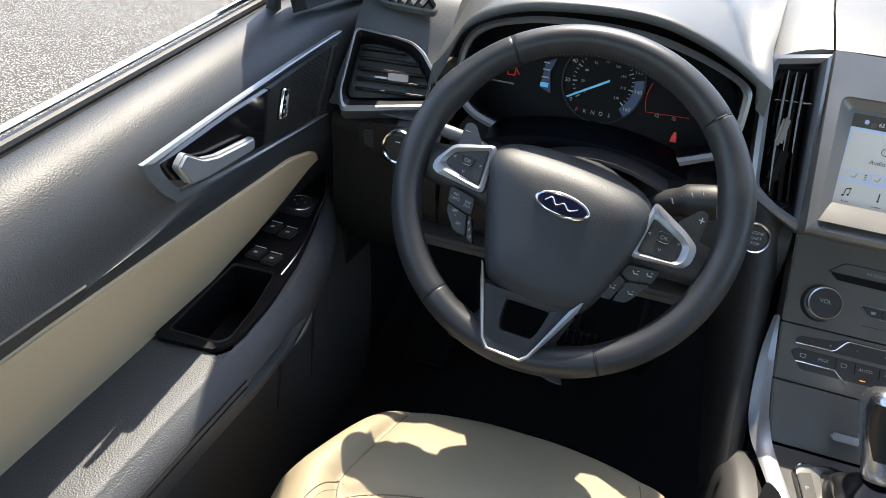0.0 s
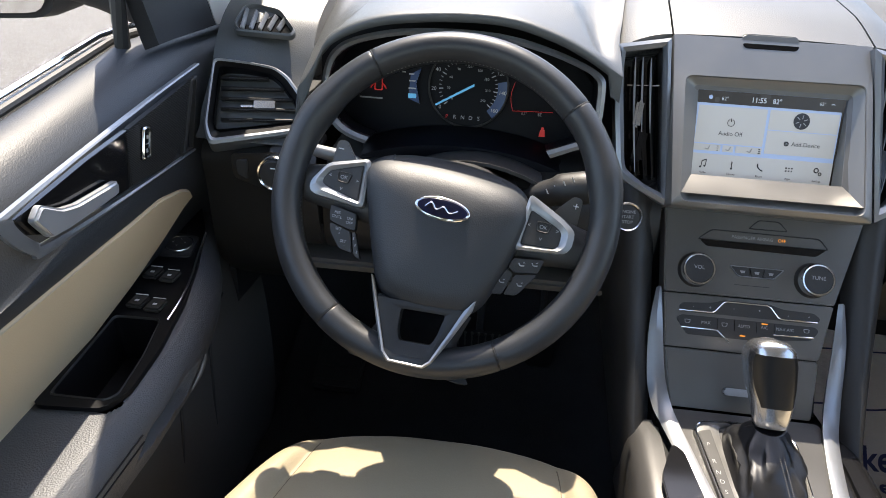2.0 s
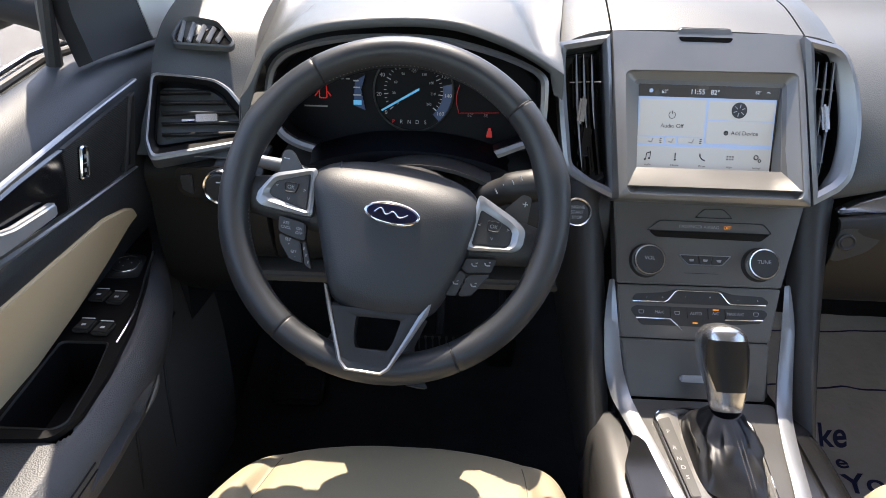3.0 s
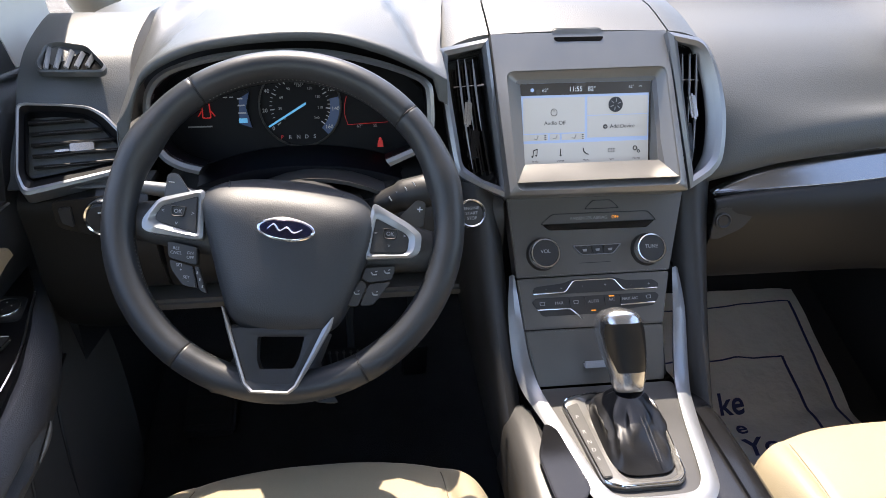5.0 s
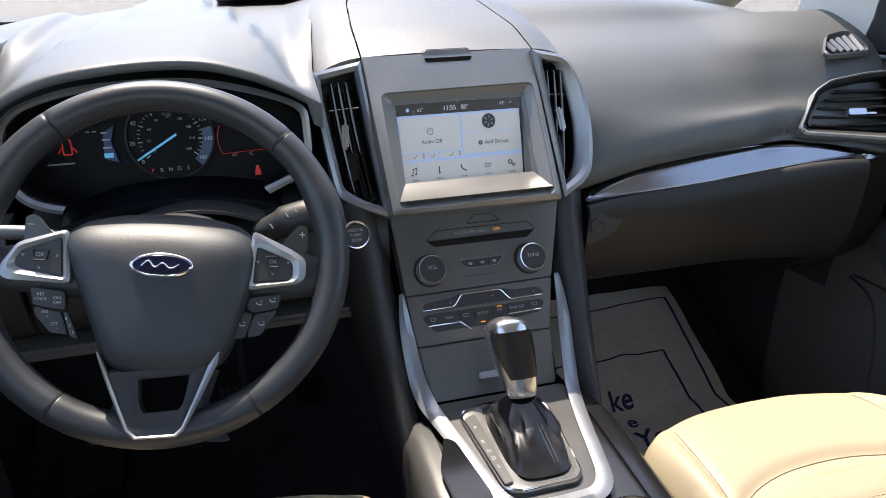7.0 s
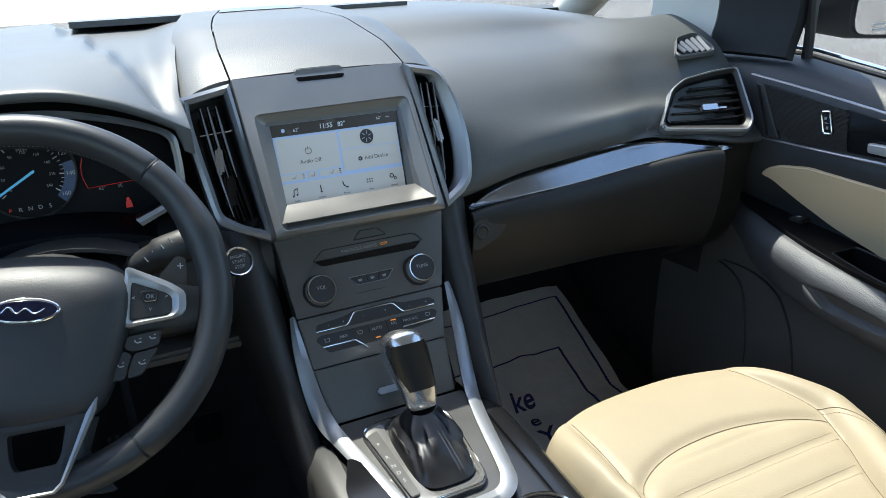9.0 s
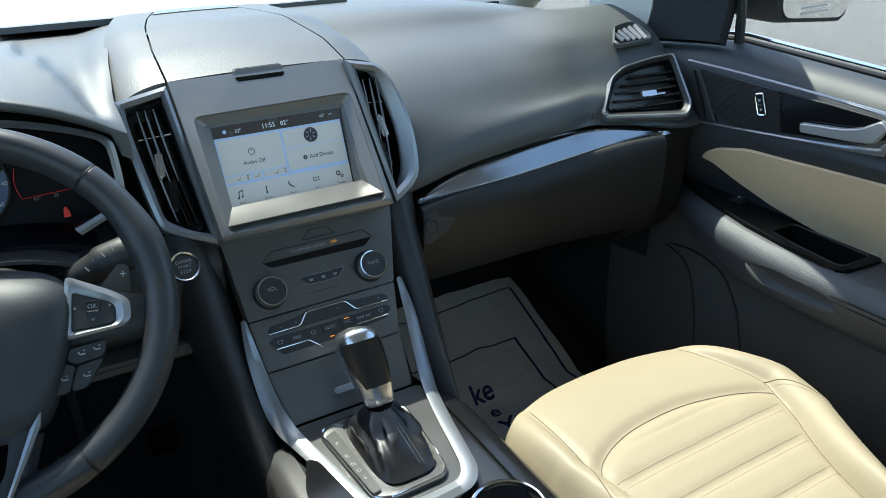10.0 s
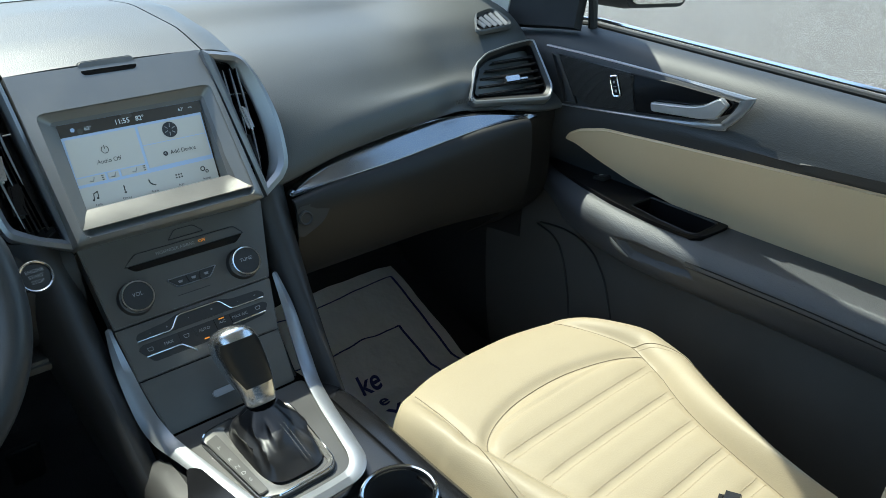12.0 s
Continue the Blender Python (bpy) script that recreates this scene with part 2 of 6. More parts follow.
def plate_hole(outer, hole, m, depth):
    """A flat plate in the plane of m with an opening through it."""
    bm = bmesh.new()
    ring = []
    for poly in (outer, hole):
        top = [bm.verts.new(m @ Vector((x, y, 0))) for x, y in poly]
        low = [bm.verts.new(m @ Vector((x, y, -depth))) for x, y in poly]
        ring += [bm.edges.new((top[j], top[(j + 1) % len(top)])) for j in range(len(top))]
        for j in range(len(top)):
            q = (j + 1) % len(top)
            bm.faces.new((top[j], top[q], low[q], low[j]))
    bmesh.ops.triangle_fill(bm, use_beauty=True, edges=ring)
    return bm


def depth_inside(poly, x, y):
    """How deep a point lies inside a 2D polygon; 0 outside."""
    k, odd, best = len(poly), False, 9.0
    for j in range(k):
        (ax, ay), (bx, by) = poly[j], poly[(j + 1) % k]
        if (ay > y) != (by > y) and x < (bx - ax) * (y - ay) / (by - ay) + ax:
            odd = not odd
        dx, dy = bx - ax, by - ay
        t = min(1.0, max(0.0, ((x - ax) * dx + (y - ay) * dy) / (dx * dx + dy * dy + 1e-12)))
        best = min(best, math.hypot(x - ax - t * dx, y - ay - t * dy))
    return best if odd else 0.0


def box(m, sx, sy, sz, bevel=0.002, seg=2):
    """A box centred on m, edges rounded."""
    bm = bmesh.new()
    bmesh.ops.create_cube(bm, size=1.0)
    bmesh.ops.scale(bm, vec=(sx, sy, sz), verts=bm.verts)
    if bevel:
        bmesh.ops.bevel(bm, geom=bm.edges[:], offset=bevel, segments=seg, affect="EDGES", clamp_overlap=True)
    bmesh.ops.transform(bm, matrix=m, verts=bm.verts)
    return bm


def turned(m, prof, sides=32):
    """A body turned about m's z from (radius, height) pairs."""
    loops = [[m @ Vector((r * math.cos(k * math.tau / sides), r * math.sin(k * math.tau / sides), h)) for k in range(sides)] for r, h in prof]
    return loft(loops)


def text_mesh(words, m, size, depth=0.0003, align="CENTER", bold=0.0):
    c = bpy.data.curves.new("text", "FONT")
    c.body, c.size, c.align_x, c.align_y, c.extrude, c.offset = words, size, align, "CENTER", depth, bold
    o = bpy.data.objects.new("text", c)
    scene.collection.objects.link(o)
    dg = bpy.context.evaluated_depsgraph_get()
    me = bpy.data.meshes.new_from_object(o.evaluated_get(dg))
    bm = bmesh.new()
    bm.from_mesh(me)
    bmesh.ops.transform(bm, matrix=m, verts=bm.verts)
    bpy.data.objects.remove(o)
    bpy.data.curves.remove(c)
    bpy.data.meshes.remove(me)
    return bm


def basis(origin, x, y):
    """A frame with its x and y along the given ways."""
    x = Vector(x).normalized()
    z = x.cross(Vector(y)).normalized()
    y = z.cross(x)
    return Matrix(((x.x, y.x, z.x, origin[0]), (x.y, y.y, z.y, origin[1]), (x.z, y.z, z.z, origin[2]), (0, 0, 0, 1)))


def lerp(table, x):
    """Linear between the (x, value...) rows of a table."""
    xs = [r[0] for r in table]
    return [float(np.interp(x, xs, [r[k] for r in table])) for k in range(1, len(table[0]))]


def smooth_lerp(table, x):
    """Between the rows of a table along a smooth curve."""
    q = spline(table, 6)
    return float(np.interp(x, [p[0] for p in q], [p[1] for p in q]))


def fair_curve(table, degree=5):
    """One fair curve close to the rows of a table."""
    c = np.polyfit([p[0] for p in table], [p[1] for p in table], degree)
    return lambda x: float(np.polyval(c, x))



# ---- the setting: ground, cabin floor, roof and pillars ----
GROUND_Z = -0.22
RING = [2.0, 5.0, 12.0, 40.0, 150.0, 600.0, 3000.0]
rows = [[(0, 0, GROUND_Z)] * 32] + [[(r * math.cos(k * math.tau / 32), r * math.sin(k * math.tau / 32), GROUND_Z) for k in range(32)] for r in RING]
bm = grid(rows, False, True)
bmesh.ops.remove_doubles(bm, verts=bm.verts, dist=0.001)
ground = part("ground", bm, ASPHALT, None, smooth=0)
tagged(ground, "worn sunlit tan asphalt of the parking lot", "ground", kind="structure")

FLOOR = [(-1.4, 0.30), (-0.2, 0.32), (0.20, 0.36), (0.48, 0.50), (0.62, 0.62), (0.66, 0.95)]
rows = [[(x, y, z) for x in np.linspace(-0.76, 0.76, 9)] for y, z in FLOOR]
floor = part("floor", grid(rows, thick=0.02), CARPET, None)
tagged(floor, "black carpeted cabin floor and toe board in deep shade", "floor", kind="structure")


# unseen roof; its front corners are drawn forward to shade the seat's rear
def roof_point(u, v):
    corner = 0.15 * min(1.0, max(0.0, (abs(u) - 0.58) / 0.16)) ** 1.3 * max(0.0, 1 - 6 * v)
    return (u * 0.59, -0.33 + corner - 1.8 * v, 1.50 + 0.05 * math.sin(min(1, v * 2.5) * math.pi / 2) - 0.06 * u * u)


rows = [[roof_point(u, v) for u in np.linspace(-1, 1, 25)] for v in np.linspace(0, 1, 19)]
roof = part("ceiling", grid(rows, thick=-0.04), HEADLINER)
tagged(roof, "pale grey cloth headliner under the car roof", "ceiling", kind="structure")
for side, word in ((-1, "wall_left"), (1, "wall_right")):
    bm = tube(spline([(side * 0.82, 0.74, 1.10), (side * 0.78, 0.50, 1.20), (side * 0.71, 0.16, 1.36), (side * 0.656, -0.07, 1.43), (side * 0.614, -0.157, 1.455), (side * 0.592, -0.225, 1.475), (side * 0.582, -0.32, 1.49), (side * 0.578, -0.8, 1.53), (side * 0.578, -2.1, 1.50)], 6), 0.045, 12)
    tagged(part("pillar_trim", bm, PILLAR), "pale beige windscreen pillar and roof rail trim", "pillar", kind="structure")
    bm = tube([(side * 0.78, -1.06, 0.4), (side * 0.76, -1.06, 1.05), (side * 0.62, -1.10, 1.48)], 0.06, 10)
    tagged(part("pillar_trim", bm, PILLAR), "pale beige door pillar trim behind the front seats", "pillar", kind="structure")
    # unseen boxes added to close the cabin's rear against light
    bm = box(pose(side * 0.80, -1.75, 0.68), 0.06, 1.3, 0.80, 0.02)
    tagged(part(word, bm, MATTE), "unseen dark side closure behind the front seats", "wall", kind="structure")
tagged(part("wall_back", box(pose(0, -2.4, 0.65), 1.6, 0.06, 0.8, 0.02), MATTE), "unseen dark rear closure of the cabin", "wall", kind="structure")
for side in (-1, 1):
    rows = [[(side * 0.752, y, 0.26), (side * 0.730, y, 0.42), (side * 0.726, y, 0.70), (side * 0.732, y, 1.00), (side * 0.75, y, 1.06)] for y in np.linspace(0.06, 0.70, 7)]
    tagged(part("kick_panel", grid(rows, thick=0.012), MATTE), "black plastic footwell side panel", "panel", kind="structure")
for side in (-1, 1):
    tagged(part("side_closure", box(pose(side * 0.745, 0.38, 0.93), 0.17, 0.62, 0.02, 0.002), MATTE), "dark filler between dashboard end and body side", "panel", kind="structure")
# wiper cowl and bonnet beyond the windscreen
tagged(part("cowl", grid([[(x, y - 0.12 * (x / 0.8) ** 2, z) for x in np.linspace(-0.8, 0.8, 15)] for y, z in ((0.70, 1.165), (0.78, 1.170), (0.86, 1.172))], thick=0.01), RUBBER), "black plastic wiper cowl below the windscreen", "cowl", kind="structure")
tagged(part("bonnet", grid([[(x, y - 0.14 * (x / 0.85) ** 2, z - 0.08 * (x / 0.85) ** 4) for x in np.linspace(-0.88, 0.88, 17)] for y, z in ((0.87, 1.178), (1.1, 1.165), (1.4, 1.12), (1.7, 1.03), (1.85, 0.85), (1.9, 0.4))], thick=0.01), BODY), "white painted car bonnet in the sun", "bonnet", kind="structure")

# ---- dashboard ----
dash = thing("dashboard", (0, 0.2, 0.9), "charcoal grained soft vinyl dashboard with a hooded instrument binnacle", "dashboard")
FAR = [(0.70, 1.165), (0.62, 1.200), (0.46, 1.195), (0.28, 1.176)]
FACE = [(0.15, 1.150), (0.06, 1.118), (0.0, 1.082), (-0.045, 1.040), (-0.080, 1.000), (-0.090, 0.980), (-0.078, 0.968), (-0.05, 0.965)]
HOOD = [(0.15, 0.74), (0.08, 0.50), (0.03, 0.30), (-0.015, 0.12), (-0.036, 0.03)]
HOOD_EDGE = [(-0.60, 1.018), (-0.578, 1.036), (-0.56, 1.057), (-0.548, 1.078), (-0.537, 1.097), (-0.51, 1.115), (-0.463, 1.130), (-0.384, 1.138), (-0.318, 1.136), (-0.265, 1.122), (-0.230, 1.107), (-0.207, 1.094), (-0.196, 1.087), (-0.184, 1.080)]


def inset(x):
    return min(1.0, max(0.0, (0.66 - abs(x)) / 0.2))


EDGE = [(0.184, 0.9130), (0.1894, 0.9173), (0.199, 0.9245), (0.2142, 0.9315), (0.2291, 0.9365), (0.2689, 0.9445), (0.3207, 0.9520), (0.3747, 0.9580), (0.4306, 0.9636), (0.4842, 0.9660), (0.5365, 0.9637), (0.5791, 0.9579), (0.6182, 0.9493), (0.645, 0.943), (0.70, 0.9340)]
STRIP_LOW = [(0.1732, 0.9114), (0.1796, 0.9122), (0.2465, 0.9181), (0.2969, 0.9225), (0.3502, 0.9255), (0.407, 0.9299), (0.4628, 0.9352), (0.5187, 0.9415), (0.5791, 0.9468), (0.6148, 0.9465), (0.645, 0.941), (0.70, 0.9310)]
strip_top, strip_low = fair_curve(EDGE[:-1], 5), fair_curve(STRIP_LOW[:-1], 4)
LID_EDGE = [(0.05, 0.187), (0.12, 0.180), (0.24, 0.163), (0.34, 0.143), (0.42, 0.122), (0.46, 0.112), (0.70, 0.112)]
VENT_EDGE = [(0.90, 0.124), (0.927, 0.133), (0.942, 0.159), (0.970, 0.176), (1.010, 0.1835), (1.049, 0.180), (1.086, 0.172), (1.114, 0.161)]


def smoothstep(t):
    t = min(1.0, max(0.0, t))
    return t * t * (3 - 2 * t)


def edge_y(x):
    return -0.020 - 0.045 * smoothstep((abs(x) - 0.40) / 0.30)


def dash_section(x):
    far = 0.05 * max(0, (abs(x) - 0.3) / 0.4) ** 2
    out = [[x, y - 0.10 * max(0, (abs(x) - 0.25) / 0.45) ** 2, z - far] for y, z in FAR]
    side = 1 if x > 0 else -1
    if -0.576 < x < -0.184:
        zf, zr, back_off = smooth_lerp(HOOD_EDGE, x), out[-1][2], 0.008 * smoothstep((-0.546 - x) / 0.030)
        out += [[x, hy + back_off * max(0.0, 1 - (hy + 0.05) / 0.2), zf + (zr - zf) * k] for hy, k in HOOD]
        # the hood's top narrows between two creases towards the windscreen
        for p in out[:8]:
            p[2] -= 0.012 * smoothstep((abs(x + 0.372) - float(np.interp(p[1], [-0.03, 0.15, 0.46, 0.7], [0.150, 0.118, 0.05, 0.03]))) / 0.016) * smoothstep((0.19 - abs(x + 0.376)) / 0.03)
        # beside the bezel the pad runs on down
        w = smoothstep(max(0.25 * (-0.544 - x) / 0.008, (x + 0.2015) / 0.006))
        out += [[x, hy + back_off, hz] for hy, hz in ((-0.046, zf - 0.002), (-0.0485, zf - 0.007), (-0.046 - 0.004 * w, zf - 0.013 - 0.02 * w), (-0.036 - 0.012 * w, zf - 0.0155 - 0.06 * w), (0.02 - 0.05 * w, zf - 0.016 - 0.11 * w))]
    else:
        face = [(fy + 0.045 * inset(x), fz - 0.012 * inset(x)) for fy, fz in FACE[:4]]
        if x > 0:
            e, ez = edge_y(x), strip_top(min(x, 0.66))
            face += [(e - 0.006, ez + 0.052), (e - 0.013, ez + 0.031), (e - 0.013, ez + 0.014), (e - 0.006, ez + 0.006), (e + 0.02, ez + 0.010)]
        else:
            face += [(fy + 0.045 * inset(x), fz - 0.012 * inset(x)) for fy, fz in FACE[4:]]
        for fy, fz in face:
            hole = 0.034 * smoothstep((abs(x) - 0.44) / 0.10) * smoothstep((fz - 0.962) / 0.02) * smoothstep((1.11 - fz) / 0.06)
            out.append([x, fy + hole, fz])
    # the inner edge runs along the lid and the upright vent
    near = max(0.0, 1 - (abs(x) - 0.1845) / 0.07) ** 2
    for p in out:
        if p[1] > 0.05:
            p[0] -= side * near * max(0.0, 0.187 - min(lerp(LID_EDGE, p[1])[0], 0.162 if x > 0 else 1) + 0.003)
        elif x > 0 and near:
            p[0] -= near * max(0.0, 0.187 - lerp(VENT_EDGE, p[2])[0])
    return [tuple(p) for p in out]


xs = sorted([-0.70, -0.694, -0.682, -0.66, -0.64, -0.61, -0.585, -0.577] + [round(float(v), 4) for v in np.linspace(-0.5755, -0.1845, 70)])
part("driver_side_pad", grid([[tuple(p) for p in spline(dash_section(x), 5)] for x in xs], thick=0.003), PAD, dash, smooth=32)
xs = [0.187, 0.190, 0.194, 0.198, 0.203, 0.21, 0.22, 0.235, 0.25, 0.27, 0.30, 0.33, 0.36, 0.40, 0.44, 0.47, 0.50, 0.518, 0.524, 0.530, 0.536, 0.55, 0.57, 0.60, 0.64, 0.67, 0.684, 0.689, 0.694, 0.70]
part("passenger_side_pad", grid([[tuple(p) for p in spline(dash_section(x), 6)] for x in xs], thick=0.003), PAD, dash)
part("airbag_mark", text_mesh("AIRBAG", basis((0.492, -0.0585, 0.994), (1, -0.12, 0), (0, 0.15, 1)), 0.010, 0.0005), HARD, dash)


def strip_row(x):
    e, hi, lo = edge_y(x), strip_top(x), strip_low(x)
    h = max(0.003, hi - lo)
    c = lo + 0.10 * h
    d = (hi - c) * 0.72
    return [(x, e + 0.006, hi + 0.001), (x, e - 0.004, hi - 0.001), (x, e - 0.004 - 0.5 * d, c + 0.5 * (hi - c)), (x, e - 0.004 - d, c + 0.0008), (x, e - 0.006 - d, c - 0.0008), (x, e - 0.010 - d, lo + 0.12 * h), (x, e - 0.009 - d, lo), (x, e - 0.001 - d, lo - 0.003)]


part("trim_strip", grid([[tuple(p) for p in spline(strip_row(x), 4)] for x in np.linspace(0.181, 0.640, 60)], thick=0.003), STRIPMETAL, dash, "brushed metal trim strip reflecting the sky")


def glove_row(x):
    b, e, lo = 0.008 * math.sin(math.pi * min(1, max(0, (x - 0.14) / 0.52))), edge_y(x), strip_low(x)
    return [(x, y, z) for y, z in ((e - 0.026, lo + 0.001), (e - 0.036, lo - 0.004), (e - 0.035 - b, lo - 0.03), (e - 0.025 - b, 0.85), (e - 0.006 - b, 0.80), (e + 0.018, 0.777), (0.05, 0.770), (0.2, 0.773))]


glove = part("glove_box", grid([[tuple(p) for p in spline(glove_row(x), 4)] for x in np.linspace(0.172, 0.607, 30)], thick=0.006), GLOVEPL, dash, "dark grained glove box lid")
LOCK = basis((0.196, -0.0565, 0.880), (1, 0, 0), (0, 0.08, 1))
part("lock_pocket", plate(rounded([(-0.030, -0.020), (-0.020, -0.022), (0.015, -0.008), (0.036, 0.018), (0.040, 0.022), (-0.024, 0.022)], 0.01), LOCK @ pose(0, 0, 0.003), 0.003, 0.001), HARD, glove)
part("lock", turned(LOCK @ pose(-0.014, 0.004, 0.003), [(0.011, 0.0), (0.011, 0.003), (0.009, 0.004), (0.007, 0.002), (0.003, 0.002)], 24), HARD, glove)
for s in (-1, 1):
    rows = [[tuple(p) for p in spline([(s * x, 0.02, 0.985), (s * x, -0.055, 0.953), (s * x, -0.050, 0.90), (s * x, -0.02, 0.78), (s * x, 0.1, 0.70)], 4)] for x in (0.607, 0.64, 0.67, 0.70)]
    part("end_panel", grid(rows, thick=0.006), GLOVEPL, dash)
rows = [[tuple(p) for p in spline([(x, -0.02, 0.972), (x, -0.070, 0.958), (x, -0.073, 0.91), (x, -0.060, 0.86), (x, -0.03, 0.82), (x, 0.10, 0.79)], 4)] for x in np.linspace(-0.605, -0.545, 4)]
part("switch_panel", grid(rows, thick=0.006), HARD, dash)
rows = [[tuple(p) for p in spline([(x, 0.06, 0.955), (x, -0.010, 0.945), (x, -0.045, 0.91), (x, -0.045, 0.86), (x, -0.02, 0.815), (x, 0.10, 0.79)], 4)] for x in np.linspace(-0.544, -0.112, 14)]
part("knee_panel", grid(rows, thick=0.006), HARD, dash)
part("lower_ledge", box(pose(-0.36, -0.015, 0.800, 8), 0.46, 0.06, 0.016, 0.005), STACKPL, dash)
part("inner_wall", box(pose(0, 0.52, 0.95), 1.4, 0.02, 0.36, 0.0), MATTE, dash)

# ---- headlamp switch ----
lamp_switch = thing("headlamp_switch", (-0.602, -0.08, 0.935), "round chrome-ringed headlamp switch on a dark plate", "switch")
LM = basis((-0.612, -0.0765, 0.935), (1, 0, 0), (0, -0.02, 1))
part("plate", plate(rounded([(-0.040, 0.020), (0.02, 0.024), (0.055, 0.022), (0.055, -0.028), (0.0, -0.024), (-0.038, -0.012)], 0.008), LM @ pose(0, 0, 0.004), 0.006, 0.001), GLOSS, lamp_switch)
LK = LM @ pose(0.018, 0.0, 0.004)
part("ring", turned(LK, [(0.0225, 0), (0.0225, 0.007), (0.021, 0.009), (0.019, 0.008), (0.0185, 0.004)], 36), CHROME, lamp_switch, "chrome ring")
part("dial", turned(LK, [(0.0183, 0), (0.018, 0.009), (0.016, 0.011), (0.006, 0.0112), (0.002, 0.0112)], 36), HARD, lamp_switch)
part("mark", tube([LK @ Vector((-0.003, 0.008, 0.0114)), LK @ Vector((0.003, 0.008, 0.0114))], 0.0008, 6), WHITEMARK, lamp_switch)
part("dimmer", plate(rounded([(-0.033, 0.012), (-0.018, 0.014), (-0.018, -0.012), (-0.031, -0.006)], 0.003), LM @ pose(0, 0, 0.007), 0.004, 0.001), HARD, lamp_switch)

# ---- instrument binnacle ----
cluster = thing("instrument_cluster", (-0.378, 0.05, 0.96), "dark instrument cluster with lit speedometer inside a silver bezel", "instruments")
CLM = basis((-0.376, 0.02, 1.03), (1, 0, 0), (0, 0.10, 1))
OUT = rounded([(-0.186, 0.030), (-0.150, 0.062), (-0.100, 0.079), (0.0, 0.084), (0.078, 0.077), (0.146, 0.052), (0.182, 0.016), (0.184, -0.036), (0.150, -0.075), (0.100, -0.088), (-0.100, -0.088), (-0.150, -0.070), (-0.187, -0.025)], 0.02, 4)
CL0, OUT0 = CLM, OUT
CLM = basis((-0.371, -0.030, 1.0385), (1, 0, 0), (0, 0.10, 1))
OUT = [(float(p[0]), float(p[1])) for p in spline([(-0.121, -0.070), (-0.145, -0.062), (-0.1635, -0.048), (-0.1755, -0.020), (-0.1765, 0.010), (-0.168, 0.0375), (-0.146, 0.0560), (-0.1034, 0.0690), (-0.0622, 0.0748), (0.0, 0.0768), (0.0536, 0.0730), (0.1086, 0.0600), (0.150, 0.0445), (0.1675, 0.033), (0.1718, 0.0170), (0.1705, -0.030), (0.157, -0.050), (0.1387, -0.0590), (0.115, -0.0690)], 4)]
INN = [(x * 0.952 - 0.0005, y * (0.895 if y > 0 else 0.88)) for x, y in OUT]
part("bezel", grid([[CLM @ Vector((*p, z)) for p in ring] for ring, z in ((OUT, -0.012), (OUT, -0.001), ([((a[0] + b[0]) / 2, (a[1] + b[1]) / 2) for a, b in zip(OUT, INN)], 0.001), (INN, -0.002), (INN, -0.014))]), SILVER, cluster, "satin silver bezel")
IN2 = [(x * 0.97, y * 0.94) for x, y in OUT0]
REAR = [(x * 1.06, y * 1.10) for x, y in INN]
part("shroud", grid([[CLM @ Vector((*p, -0.006)) for p in INN], [CLM @ Vector((*p, -0.03)) for p in INN], [CL0 @ Vector((*p, -0.066)) for p in REAR]]), DIALBLACK, cluster)
part("face", plate(IN2, CL0 @ pose(0, 0, -0.060), 0.01), DIALBLACK, cluster)
CF = basis((-0.372, 0.075, 1.029), (1, 0, 0), (0, 0.10, 1))
def on_face(x, z, lift=0.003):
    return CF @ Vector((x + 0.372, z - 1.029, lift))
part("lower_lip", grid([[(x, y, z - 0.035 * abs((x + 0.372) / 0.16) ** 2.2) for y, z in ((0.068, 0.976), (0.02, 0.975), (-0.01, 0.968), (-0.012, 0.955), (0.0, 0.935))] for x in np.linspace(-0.53, -0.212, 17)], thick=0.004), DIALBLACK, cluster)
DIAL = CF @ pose(0, 0, -0.001)
part("dial_ring", frame_ring([(0.056 * math.cos(a), 0.056 * math.sin(a)) for a in np.linspace(0, math.tau, 49)[:-1]], [(0.0535 * math.cos(a), 0.0535 * math.sin(a)) for a in np.linspace(0, math.tau, 49)[:-1]], DIAL @ pose(0, 0, 0.003), 0.003), HARD, cluster)
part("blue_crescent", grid([[CF @ Vector((r * math.cos(a), r * math.sin(a), 0.0015)) for r in (0.0405, 0.053)] for a in np.linspace(radians(-48), radians(12), 14)]), GLOWDEEP, cluster)
bm = bmesh.new()
for k in range(33):
    a = radians(218 - k * 256 / 32)
    r0, w = (0.0345, 0.0007) if k % 4 == 0 else (0.0370, 0.0004)
    d, q = Vector((math.cos(a), math.sin(a), 0)), Vector((-math.sin(a), math.cos(a), 0))
    bm.faces.new([bm.verts.new(CF @ (d * r + q * s * w + Vector((0, 0, 0.002)))) for r, s in ((r0, -1), (r0, 1), (0.0405, 1), (0.0405, -1))])
part("scale", bm, GLOWWHITE, cluster, smooth=0)
for k, word in enumerate(("0", "20", "40", "60", "80", "100", "120", "140", "160")):
    a = radians(218 - k * 32)
    part("numeral", text_mesh(word, CF @ pose(0.0475 * math.cos(a), 0.0475 * math.sin(a), 0.002), 0.0072, 0.0001), GLOWWHITE, cluster, smooth=0)
for k in range(9):
    a = radians(218 - k * 32)
    part("small_numeral", text_mesh(str(k * 30) if k else "0", CF @ pose(0.027 * math.cos(a), 0.027 * math.sin(a), 0.002), 0.0048, 0.0001), GREYMARK, cluster, smooth=0)
part("unit_mark", text_mesh("MPH", CF @ pose(0, 0.030, 0.002), 0.006, 0.0001), GREYMARK, cluster, smooth=0)
